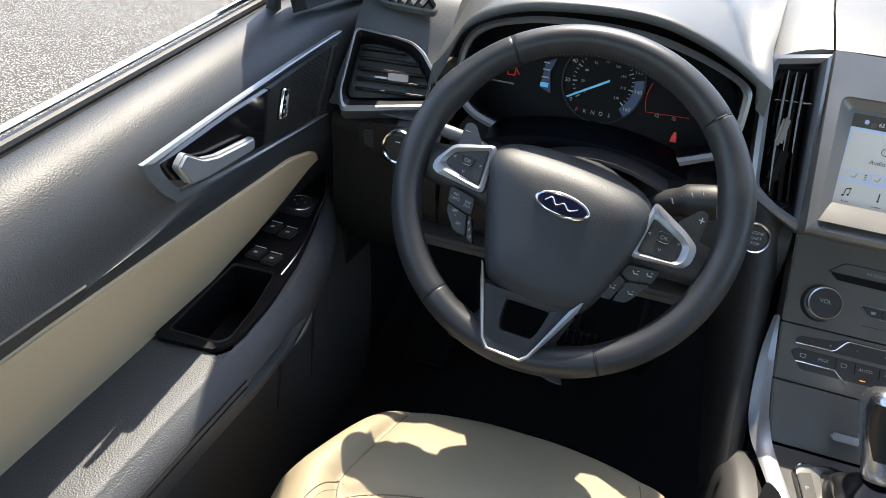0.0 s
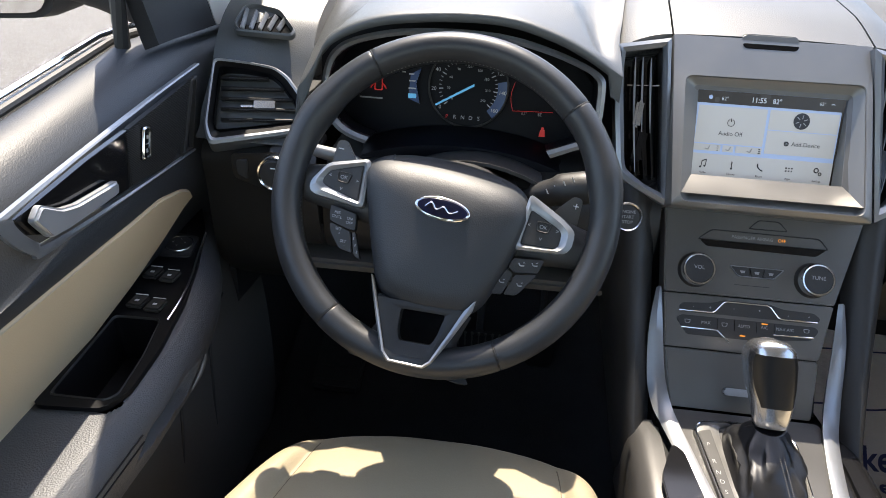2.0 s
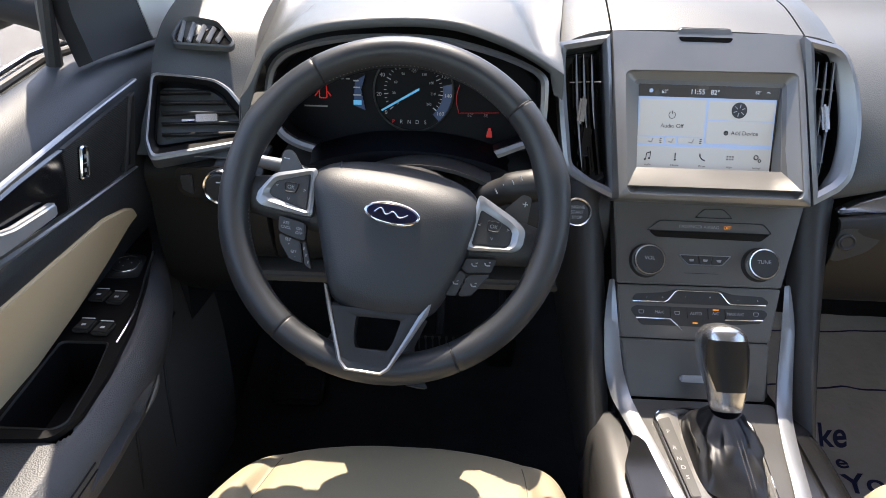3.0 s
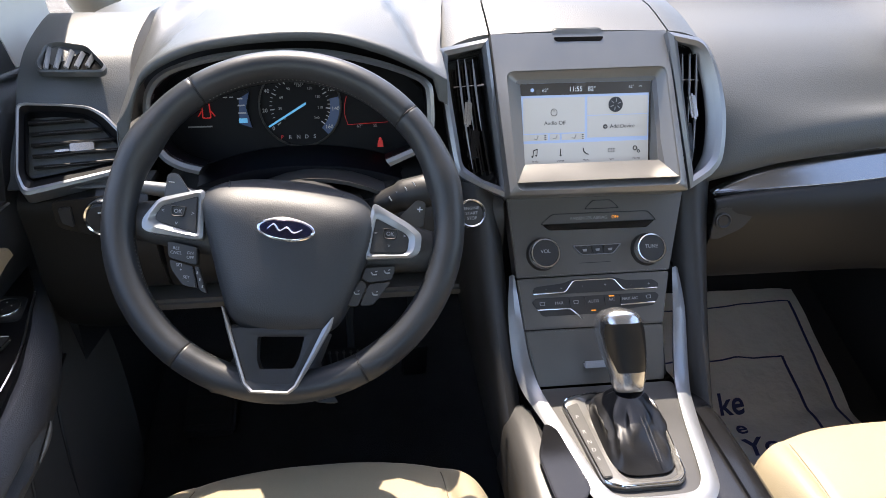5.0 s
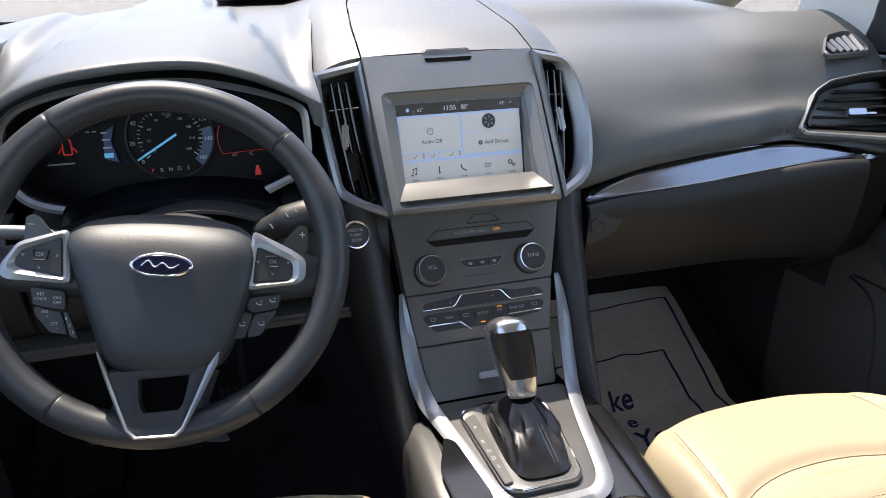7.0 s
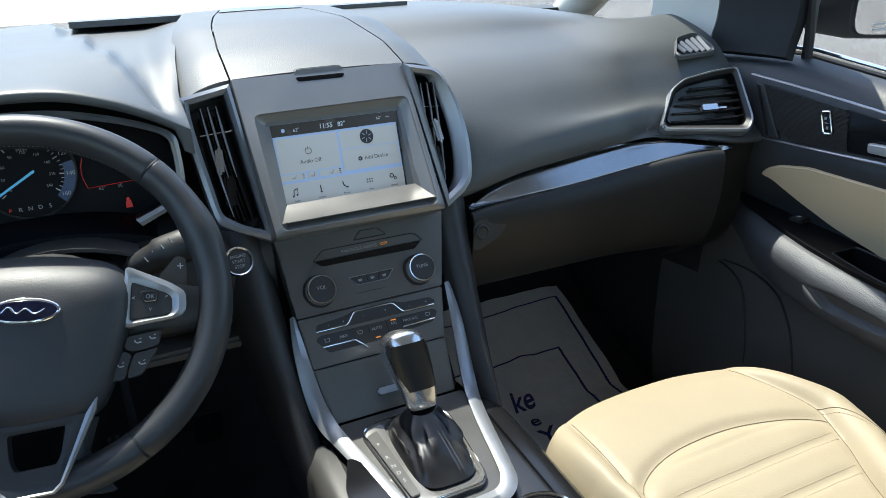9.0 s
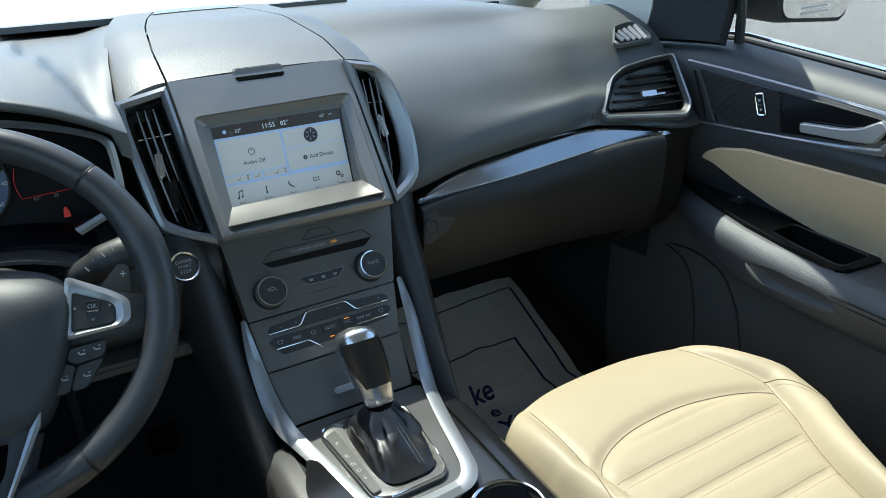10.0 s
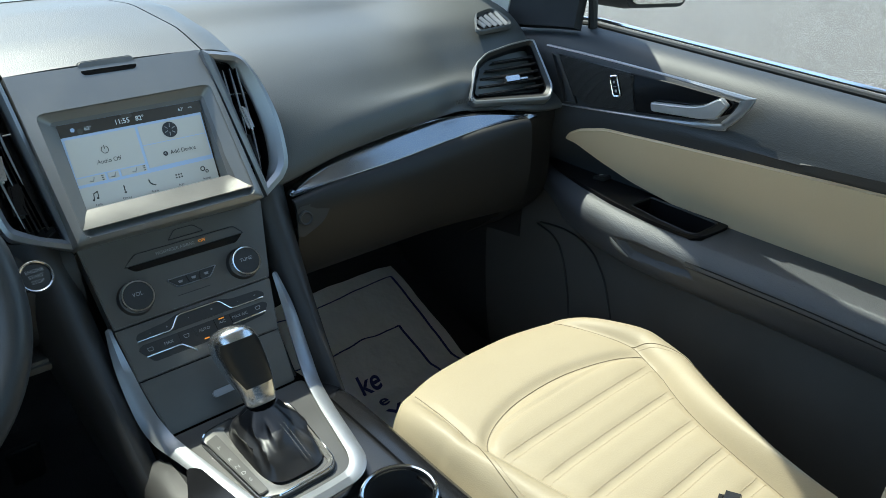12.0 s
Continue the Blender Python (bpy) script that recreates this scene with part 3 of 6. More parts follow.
part("needle", plate([(0.004, 0.0022), (-0.048, -0.0284), (-0.0465, -0.0305), (0.0045, -0.001)], CF @ pose(0.004, 0.003, 0.006), 0.001), GLOWBLUE, cluster, "glowing blue needle")
for word, x, m in zip("PRNDS", np.linspace(-0.399, -0.355, 5), (GLOWRED, GLOWWHITE, GLOWWHITE, GLOWWHITE, GLOWWHITE)):
    part("gear_letter", text_mesh(word, basis(on_face(x, 0.9875), (1, 0, 0), (0, 0.1, 1)), 0.0074, 0.0001), m, cluster, smooth=0)
part("left_display", plate(rounded([(-0.150, 0.020), (-0.066, 0.022), (-0.073, 0.0), (-0.066, -0.027), (-0.152, -0.026)], 0.003), CF @ pose(0, 0, 0.0015), 0.002), DIALBLACK, cluster)
part("fuel_panel", plate([(-0.080, 0.012), (-0.066, 0.020), (-0.072, 0.0), (-0.066, -0.027), (-0.082, -0.021)], CF @ pose(0, 0, 0.003), 0.001), GLOWDEEP, cluster)
for i, (z, w) in enumerate(((0.013, 0.007), (0.004, 0.009), (-0.006, 0.010), (-0.014, 0.011))):
    part("display_bar", plate([(-0.082, z), (-0.082 + w, z), (-0.082 + w, z - (0.006 if i == 3 else 0.0018)), (-0.082, z - (0.006 if i == 3 else 0.0018))], CF @ pose(0, 0, 0.0045), 0.0008), GLOWBLUE if i == 3 else GLOWWHITE, cluster)
for x0 in (-0.100, -0.092):
    part("display_bar", plate([(x0, 0.015), (x0 + 0.005, 0.015), (x0 + 0.005, 0.0135), (x0, 0.0135)], CF @ pose(0, 0, 0.0045), 0.0008), GREYMARK, cluster)
CARM = CF @ pose(-0.124, -0.002, 0.004)
part("car_warning", frame_ring(rounded([(-0.006, -0.011), (0.006, -0.011), (0.0055, 0.008), (0.003, 0.011), (-0.003, 0.011), (-0.0055, 0.008)], 0.002, 2), rounded([(-0.0045, -0.0095), (0.0045, -0.0095), (0.004, 0.007), (0.002, 0.0095), (-0.002, 0.0095), (-0.004, 0.007)], 0.002, 2), CARM, 0.0006), GLOWRED, cluster)
for s in (-1, 1):
    part("car_warning", tube([CARM @ Vector((s * 0.006, -0.001, 0)), CARM @ Vector((s * 0.011, -0.008, 0))], 0.0009, 6), GLOWRED, cluster)
part("odometer", plate([(-0.150, -0.0225), (-0.118, -0.0225), (-0.118, -0.0245), (-0.150, -0.0245)], CF @ pose(0, 0, 0.004), 0.0006), GREYMARK, cluster)
part("red_arc", tube([on_face(-0.309 - 0.004 * math.sin(u * math.pi) + 0.0, 1.040 - 0.038 * u) for u in np.linspace(0, 1, 8)] + [on_face(-0.309 + 0.055 * u, 1.002 + 0.002 * u) for u in np.linspace(0.1, 1, 5)], 0.0004, 6), GLOWRED, cluster)
part("range_mark", text_mesh("62°", basis(on_face(-0.293, 0.9995), (1, 0, 0), (0, 0.1, 1)), 0.006, 0.0001), GREYMARK, cluster, smooth=0)
part("range_mark", text_mesh("SE", basis(on_face(-0.272, 0.9995), (1, 0, 0), (0, 0.1, 1)), 0.006, 0.0001), GREYMARK, cluster, smooth=0)
part("belt_warning", turned(basis(on_face(-0.266, 0.981), (1, 0, 0), (0, 0.1, 1)), [(0.0022, 0), (0.0022, 0.0006)], 12), GLOWRED, cluster)
part("belt_warning", plate([(-0.003, 0.0), (0.003, 0.0), (0.0042, -0.009), (-0.0042, -0.009)], basis(on_face(-0.266, 0.979), (1, 0, 0), (0, 0.1, 1)), 0.0006), GLOWRED, cluster)

# ---- steering column and stalks ----
column = thing("steering_column", (-0.36, -0.05, 0.93), "black plastic steering column shroud with control stalks", "steering column")
part("shroud", loft([[(-0.365 + w * math.cos(a), y - 0.3 * h * math.sin(a), zc + h * math.sin(a)) for a in np.linspace(0, math.tau, 25)[:-1]] for y, zc, w, h in ((-0.165, 0.935, 0.055, 0.050), (-0.13, 0.930, 0.070, 0.056), (-0.06, 0.915, 0.078, 0.058), (0.03, 0.90, 0.078, 0.05))]), MATTE, column)
part("shroud_top", grid([[(x, y, z - 0.03 * ((x + 0.35) / 0.10) ** 2) for y, z in ((-0.12, 0.982), (-0.06, 0.975), (0.0, 0.962))] for x in np.linspace(-0.43, -0.265, 9)], thick=0.004), HARD, column)
stalk = part("wiper_stalk", tube(spline([(-0.30, -0.10, 0.935), (-0.272, -0.115, 0.945), (-0.245, -0.125, 0.958), (-0.214, -0.13, 0.966)], 5), [0.011] * 5 + [0.016] * 5 + [0.019] * 5 + [0.018], 14), HARD, column, "black wiper stalk with white marks")
for k in range(4):
    part("mark", tube([(-0.262 + k * 0.009, -0.136 - 0.002 * k, 0.962 + k * 0.006), (-0.259 + k * 0.009, -0.138 - 0.002 * k, 0.957 + k * 0.006)], 0.0008, 6), GREYMARK, stalk)
part("signal_stalk", tube([(-0.45, -0.10, 0.945), (-0.50, -0.115, 0.972), (-0.545, -0.12, 0.982)], [0.009, 0.009, 0.007], 12), SILVER, column)

# ---- steering wheel ----
WC, WT, WR = Vector((-0.3695, -0.202, 0.9595)), 0.509, radians(9)
wu = Vector((0, math.sin(WT), math.cos(WT)))
WX = Vector((1, 0, 0)) * math.cos(WR) - wu * math.sin(WR)
WY = wu * math.cos(WR) + Vector((1, 0, 0)) * math.sin(WR)
WM = basis(WC, WX, WY)
WN = tuple(WM.to_3x3() @ Vector((0, 0, 1)))
wheel = thing("steering_wheel", tuple(WC), "black leather three-spoke steering wheel with satin silver trim, turned slightly", "steering wheel")


def wp(x, y, z=0.0):
    return WM @ Vector((x, y, z))


RIM_R = 0.1685
SEAMS = [radians(a) for a in (49, 130.5, 239, 303.5)]


def rim_radius(a):
    d = min(abs((a - s + math.pi) % math.tau - math.pi) for s in SEAMS)
    thumb = sum(math.exp(-((a - c + math.pi) % math.tau - math.pi) ** 2 / 0.02) for c in (radians(22), radians(158)))
    return 0.0162 + 0.0022 * thumb - 0.0012 * math.exp(-(d / 0.006) ** 2)


angles = sorted(list(np.linspace(0, math.tau, 121)[:-1]) + [s + e for s in SEAMS for e in (-0.008, -0.004, 0.0, 0.004, 0.008)])
part("rim", tube([wp(RIM_R * math.cos(a), RIM_R * math.sin(a)) for a in angles], [rim_radius(a) for a in angles], 18, True, 1.12, WN), LEATHER, wheel, "smooth black leather rim")
for s in SEAMS:
    rr = 0.0160
    part("seam", tube([wp((RIM_R + rr * math.cos(b)) * math.cos(s), (RIM_R + rr * math.cos(b)) * math.sin(s), rr * 1.12 * math.sin(b)) for b in np.linspace(0, math.tau, 19)[:-1]], 0.0006, 5, True), MATTE, wheel)
for a0, a1 in ((-120, -57), (50, 129), (-55, -12), (192, 238)):
    bm = bmesh.new()
    n = int((a1 - a0) / 1.5)
    for k in range(n):
        a = radians(a0 + (k + 0.5) * (a1 - a0) / n)
        r = RIM_R - 0.0158
        c = wp(r * math.cos(a), r * math.sin(a), 0.0035)
        t, u = (wp(-math.sin(a), math.cos(a)) - WC).normalized(), Vector(WN)
        q = [c + t * 0.0007 + u * 0.0016, c - t * 0.0007 + u * 0.0012, c - t * 0.0007 - u * 0.0016, c + t * 0.0007 - u * 0.0012]
        bm.faces.new([bm.verts.new(v - (c - WC).normalized() * 0.0005) for v in q])
    part("stitching", bm, STITCH, wheel, smooth=0)

HUB = [(-0.0865, 0.004), (-0.0880, 0.020), (-0.078, 0.033), (-0.062, 0.041), (-0.034, 0.048), (0.011, 0.050), (0.056, 0.043), (0.080, 0.031), (0.0900, 0.012), (0.0890, -0.018), (0.083, -0.047), (0.070, -0.088), (0.058, -0.106), (0.039, -0.1125), (0.0, -0.1165), (-0.027, -0.1125), (-0.0445, -0.102), (-0.059, -0.070), (-0.0755, -0.026)]
loop = spline(HUB, 5, True)


def hub_ring(s, z):
    return [wp((p[0] - 0.004) * s + 0.004, (p[1] + 0.03) * s - 0.03, z - 13.0 * max(0, (p[1] + 0.03) * s - 0.028) ** 2) for p in loop]


part("airbag_cover", loft([hub_ring(0.99, -0.03), hub_ring(1.0, 0.000), hub_ring(0.993, 0.008), hub_ring(0.965, 0.014), hub_ring(0.90, 0.0195), hub_ring(0.75, 0.024), hub_ring(0.5, 0.027), hub_ring(0.2, 0.028)]), WHEELPAD, wheel, "dark grained airbag cover")
for x0, x1 in ((-0.064, -0.054), (0.054, 0.046)):
    part("cover_crease", tube(spline([wp(x0, 0.037, -0.0015), wp(0.6 * x0 + 0.4 * x1, 0.024, 0.0095), wp(x1, 0.008, 0.0180)], 4), [0.0008, 0.0014, 0.0018, 0.002, 0.002, 0.002, 0.0016, 0.0012, 0.0005], 8), WHEELPAD, wheel)
badge = part("badge", loft([[wp(0.004 + a * math.cos(t), -0.0118 + b * math.sin(t), z) for t in np.linspace(0, math.tau, 41)[:-1]] for a, b, z in ((0.0285, 0.0118, 0.024), (0.0285, 0.0118, 0.0295), (0.0275, 0.0108, 0.0303))]), CHROME, wheel, "oval badge, navy with a chrome rim")
part("badge_field", loft([[wp(0.004 + a * math.cos(t), -0.0118 + b * math.sin(t), z) for t in np.linspace(0, math.tau, 41)[:-1]] for a, b, z in ((0.0262, 0.0096, 0.0300), (0.0255, 0.0090, 0.0309))]), NAVYBADGE, badge)
part("badge_bar", tube(spline([wp(-0.014, -0.0125, 0.0312), wp(-0.008, -0.0075, 0.0312), wp(-0.002, -0.0135, 0.0312), wp(0.005, -0.0095, 0.0312), wp(0.012, -0.0145, 0.0312), wp(0.020, -0.0105, 0.0312)], 5), 0.0015, 8, flat=0.4), CHROME, badge)


def spoke_arm(s):
    xs = [0.07, 0.10, 0.13, 0.152, 0.168]
    loops = []
    for x, hi, lo, z in zip(xs, (0.026, 0.020, 0.012, 0.008, 0.004), (-0.042, -0.040, -0.036, -0.034, -0.030), (0.004, 0.004, 0.002, 0.0, -0.002)):
        m, h = (hi + lo) / 2, (hi - lo) / 2
        loops.append([wp(0.004 + s * x, m + h * math.sin(a), z - 0.012 + 0.012 * math.cos(a)) for a in np.linspace(0, math.tau, 17)[:-1]])
    return loft(loops)


for s, word in ((-1, "left"), (1, "right")):
    part("spoke", spoke_arm(s), HARD, wheel)
    o = ((-0.084, 0.0236), (-0.1275, 0.0093), (-0.1406, -0.013), (-0.1404, -0.0226), (-0.1335, -0.0265), (-0.079, -0.0292)) if s < 0 else ((0.086, 0.0290), (0.1244, 0.0112), (0.1398, 0.0007), (0.1395, -0.017), (0.1331, -0.024), (0.0815, -0.0317))
    i = ((-0.0895, 0.0157), (-0.1238, 0.0016), (-0.1285, -0.008), (-0.1285, -0.0125), (-0.124, -0.0155), (-0.0855, -0.0235)) if s < 0 else ((0.0910, 0.0129), (0.1224, 0.0003), (0.1268, -0.0046), (0.1266, -0.017), (0.1225, -0.0212), (0.0880, -0.0248))
    o, i = rounded(o, 0.006, 3), rounded(i, 0.003, 3)
    part("spoke_trim", frame_ring(o, i, WM @ pose(0, 0, 0.013), 0.014, 0.002, 0.001), SILVER, wheel, "satin silver spoke trim")
    pad = part("button_pad", plate(i, WM @ pose(0, 0, 0.012), 0.012, 0.0015), HARD, wheel)
    cx = s * 0.107
    part("ok_button", frame_ring(rounded([(cx - 0.008, 0.003), (cx + 0.008, 0.003), (cx + 0.006, -0.008), (cx - 0.006, -0.008)], 0.002, 2), rounded([(cx - 0.0068, 0.002), (cx + 0.0068, 0.002), (cx + 0.005, -0.007), (cx - 0.005, -0.007)], 0.002, 2), WM @ pose(0, 0, 0.0136), 0.002, 0.0, 0.0004), MATTE, pad)
    part("mark", text_mesh("OK", WM @ pose(cx, -0.0025, 0.0126), 0.0055, 0.0001), GREYMARK, pad, smooth=0)
    for dx, dy, r in ((-0.0135, -0.003, 90), (0.0135, -0.003, -90), (0.0, -0.0135, 180), (0.0, 0.0085, 0)):
        if abs(dx) or dy < 0:
            part("arrow_mark", text_mesh("^", WM @ pose(cx + dx, dy, 0.0126, 0, 0, r), 0.007, 0.0001), GREYMARK, pad, smooth=0)
    # lower cluster of three keys
    kk = [[(0.0855, -0.0395), (0.1167, -0.0345), (0.1133, -0.0490), (0.0905, -0.0540), (0.0825, -0.0500)], [(0.0910, -0.0560), (0.1130, -0.0510), (0.0975, -0.0760), (0.0845, -0.0785)], [(0.0815, -0.0525), (0.0890, -0.0560), (0.0825, -0.0790), (0.0685, -0.0805)]]
    words = [("telephone", 0.095, -0.0445), ("speech", 0.108, -0.0415), ("volume", 0.098, -0.065), ("microphone", 0.0795, -0.066)]
    if s < 0:
        kk = [[(-0.1140, -0.0330), (-0.0845, -0.0365), (-0.0815, -0.0540), (-0.0930, -0.0530), (-0.1110, -0.0490)], [(-0.1100, -0.0510), (-0.0930, -0.0550), (-0.0860, -0.0560), (-0.0785, -0.0770), (-0.0935, -0.0755), (-0.1070, -0.0600)], [(-0.0840, -0.0560), (-0.0805, -0.0555), (-0.0685, -0.0820), (-0.0765, -0.0785)]]
        words = [("RES", -0.1045, -0.0395), ("CNCL", -0.1040, -0.0440), ("ON", -0.0900, -0.0430), ("OFF", -0.0895, -0.0475), ("SET", -0.0990, -0.0560), ("+", -0.0970, -0.0605), ("SET", -0.0905, -0.0675), ("-", -0.0880, -0.0715)]
    keys = [part("key", plate(rounded(poly, 0.003, 3), WM @ pose(0, 0, 0.009), 0.010, 0.001), HARD, wheel) for poly in kk]
    for word, mx, my in words:
        key = keys[0 if my > -0.05 else 1]
        if len(word) < 5:
            part("mark", text_mesh(word, WM @ pose(mx, my, 0.0092), 0.0042, 0.0001), GREYMARK, key, smooth=0)
        else:
            part("mark", tube(spline([wp(mx - 0.003, my + 0.0012, 0.0093), wp(mx - 0.001, my - 0.0012, 0.0093), wp(mx + 0.003, my - 0.0005, 0.0093)], 3), 0.0007, 6), GREYMARK, key, smooth=0)
            part("mark", tube([wp(mx + 0.001, my + 0.002, 0.0093), wp(mx + 0.003, my + 0.0028, 0.0093)], 0.0005, 6), GREYMARK, key, smooth=0)
    if s < 0:
        for j in range(3):
            part("mark", box(WM @ pose(-0.0805 + 0.0035 * j, -0.0620 - 0.0065 * j, 0.0093), 0.0012, 0.003, 0.0004, 0), GREYMARK, keys[2], smooth=0)
    paddle = part("paddle", plate(rounded([(0.004 + s * 0.110, 0.022), (0.004 + s * 0.128, 0.044), (0.004 + s * 0.138, 0.042), (0.004 + s * 0.138, 0.0)], 0.004), WM @ pose(0, 0, -0.022), 0.006, 0.0015), STACKPL, wheel)
    part("mark", tube([wp(0.004 + s * 0.132 - 0.003, 0.033, -0.0214), wp(0.004 + s * 0.132 + 0.003, 0.033, -0.0214)], 0.0006, 6), WHITEMARK, paddle)
    if s > 0:
        part("mark", tube([wp(0.136, 0.030, -0.0214), wp(0.136, 0.036, -0.0214)], 0.0006, 6), WHITEMARK, paddle)
# lower spoke with its silver V
VO = [(-0.0508, -0.0928), (-0.043, -0.114), (-0.0315, -0.141), (-0.021, -0.1655), (-0.0122, -0.1740), (0.0248, -0.1720), (0.0322, -0.1650), (0.0450, -0.136), (0.0586, -0.1039), (0.0602, -0.0927)]
VI = [(-0.0475, -0.0945), (-0.0348, -0.1161), (-0.0245, -0.140), (-0.0145, -0.1630), (-0.0076, -0.1680), (0.0216, -0.1663), (0.0263, -0.1607), (0.035, -0.134), (0.0425, -0.1078), (0.0560, -0.0950)]
VI = [(0.5 * a[0] + 0.5 * b[0], 0.5 * a[1] + 0.5 * b[1]) for a, b in zip(VO, VI)]
VC = [((a[0] + b[0]) / 2, (a[1] + b[1]) / 2) for a, b in zip(VO, VI)]
part("v_trim", grid([[wp(*p, z) for p in ring] for ring, z in ((VO, 0.010), (VO, 0.0195), (VC, 0.0210), (VI, 0.0195), (VI, 0.006))]), SILVER, wheel, "satin silver V trim")
HO = rounded([(-0.0395, -0.113), (0.0505, -0.1055), (0.0305, -0.1625), (0.0232, -0.1690), (-0.0096, -0.1710), (-0.0175, -0.1645)], 0.003, 3)
HI = rounded([(-0.0125, -0.119), (0.0336, -0.1145), (0.030, -0.138), (0.026, -0.1475), (-0.0065, -0.1505), (-0.0105, -0.141)], 0.003, 3)
part("lower_spoke", frame_ring(HO, HI, WM @ pose(0, 0, 0.0175), 0.020, 0.003, 0.0), MATTE, wheel)
part("lower_spoke_base", grid([[wp(x, y, -0.006 + z) for x, z in ((-w, -0.012), (-w + 0.008, 0), (-w + 0.02, 0.004))] for y, w in ((-0.178, 0.060), (-0.165, 0.050), (-0.14, 0.038), (-0.11, 0.046))], thick=0.004), LEATHER, wheel)
part("lower_spoke_base", grid([[wp(0.012 - x, y, -0.006 + z) for x, z in ((-w, -0.012), (-w + 0.008, 0), (-w + 0.02, 0.004))] for y, w in ((-0.178, 0.060), (-0.165, 0.050), (-0.14, 0.038), (-0.11, 0.046))], thick=0.004), LEATHER, wheel)

# ---- pedals and driver's foot rest ----
brake = thing("brake_pedal", (-0.335, 0.28, 0.45), "black ribbed rubber brake pedal in the shade", "pedal")
part("pad", box(pose(-0.335, 0.28, 0.515, -60), 0.095, 0.055, 0.012, 0.004), RUBBER, brake)
for k in range(7):
    part("rib", box(pose(-0.374 + 0.013 * k, 0.2725, 0.519, -60), 0.005, 0.05, 0.004, 0.001), STACKPL, brake)
part("arm", tube([(-0.335, 0.29, 0.52), (-0.335, 0.34, 0.62), (-0.335, 0.36, 0.80)], 0.008, 8), MATTE, brake)
gas = thing("accelerator_pedal", (-0.22, 0.30, 0.38), "black accelerator pedal in the shade", "pedal")
part("pad", box(pose(-0.215, 0.32, 0.47, -55), 0.05, 0.16, 0.012, 0.004), RUBBER, gas)
part("arm", tube([(-0.215, 0.36, 0.52), (-0.215, 0.42, 0.70)], 0.007, 8), MATTE, gas)
rest = thing("foot_rest", (-0.605, 0.30, 0.36), "black ribbed foot rest on the toe board", "foot rest")
part("pad", box(pose(-0.605, 0.30, 0.435, 30), 0.095, 0.16, 0.02, 0.006), HARD, rest)
for k in range(5):
    part("rib", box(pose(-0.605, 0.245 + 0.026 * k, 0.413 + 0.0150 * k, 30), 0.08, 0.008, 0.008, 0.001), HARD, rest)

# ---- centre stack ----
stack = thing("center_stack", (0, 0, 0.8), "centre stack with satin grey screen surround and dark control panels", "console")
SP = basis((0, 0, 1.06), (1, 0, 0), (0, 0.371, 0.929))
ST = basis((0, -0.08, 0.858), (1, 0, 0), (0, 0.47, 0.88))
RECO = rounded([(-0.1025, 0.0185), (0.1100, 0.0210), (0.1050, -0.138), (-0.1035, -0.138)], 0.010, 4)
RECI = rounded([(-0.0834, 0.0035), (0.0932, 0.0035), (0.0890, -0.1048), (-0.0862, -0.1048)], 0.002, 4)
PANO = rounded([(-0.1195, 0.0705), (0.1180, 0.0715), (0.1150, -0.146), (-0.1130, -0.144)], 0.003, 4)
def glass_out(v):
    """How far the screen lies out of the same plane: nearer at its lower edge."""
    return -0.0080 - 0.168 * (v - 0.0035)


def lip_out(v):
    """How far the surround stands out: proud at its lower lip, falling back to its top edge."""
    return float(np.interp(v, [-0.147, -0.137, -0.10, 0.02, 0.0715], [0.036, 0.037, 0.028, -0.004, -0.013]))


part("screen_surround", grid([[SP @ Vector((*p, glass_out(p[1]) - 0.0005 if z == 0.5 else z + (lip_out(p[1]) if z > -0.01 else 0))) for p in ring] for ring, z in ((PANO, -0.03), (PANO, -0.001), ([(x * 0.99, y * 0.99) for x, y in PANO], 0.001), (RECO, 0.004), ([(x * 0.975, y * 0.985 - 0.002) for x, y in RECO], 0.0005), (RECI, 0.5), (RECI, -0.02))], False, True), PANEL, stack, "satin grey painted screen surround")
# a darker sheet on sides and top paints the recess's shade; the shelf stays pale
side_wall = [k for k in range(len(RECO)) if RECO[k][1] > -0.13]
part("screen_recess", grid([[SP @ Vector((RECO[k][0] * 0.988, RECO[k][1] * 0.99 - 0.001, lip_out(RECO[k][1]) + 0.0035)) for k in side_wall], [SP @ Vector((RECO[k][0] * 0.93 + RECI[k][0] * 0.07, RECO[k][1] * 0.9 + RECI[k][1] * 0.1, lip_out(RECO[k][1]) - 0.001)) for k in side_wall], [SP @ Vector((*RECI[k], glass_out(RECI[k][1]) + 0.0008)) for k in side_wall]]), STACKPL, stack, "recess round the screen, its shade painted dark")
part("lid_button", plate(rounded([(-0.041, 0.066), (-0.036, 0.0765), (0.029, 0.0765), (0.034, 0.066), (0.030, 0.0605), (-0.036, 0.0605)], 0.008, 5), SP @ pose(0, 0, -0.0112), 0.010, 0.002, 3), PANEL, stack)
part("lid_grip", grid([[SP @ Vector((x * w - 0.003, v + 0.003, z)) for x in np.linspace(-1, 1, 9)] for v, z, w in ((0.058, -0.0108, 0.035), (0.052, -0.0092, 0.0345), (0.044, -0.0070, 0.033), (0.038, -0.0050, 0.030), (0.035, -0.0056, 0.0285), (0.033, -0.0085, 0.027))], thick=0.001), PANEL, stack)
# a flat black plate paints the shade of the slot under the button
part("lid_grip_shade", plate(rounded([(-0.037, 0.0635), (0.031, 0.0635), (0.027, 0.0575), (-0.033, 0.0575)], 0.003), SP @ pose(0, 0, -0.0086), 0.002), GLOSS, stack)
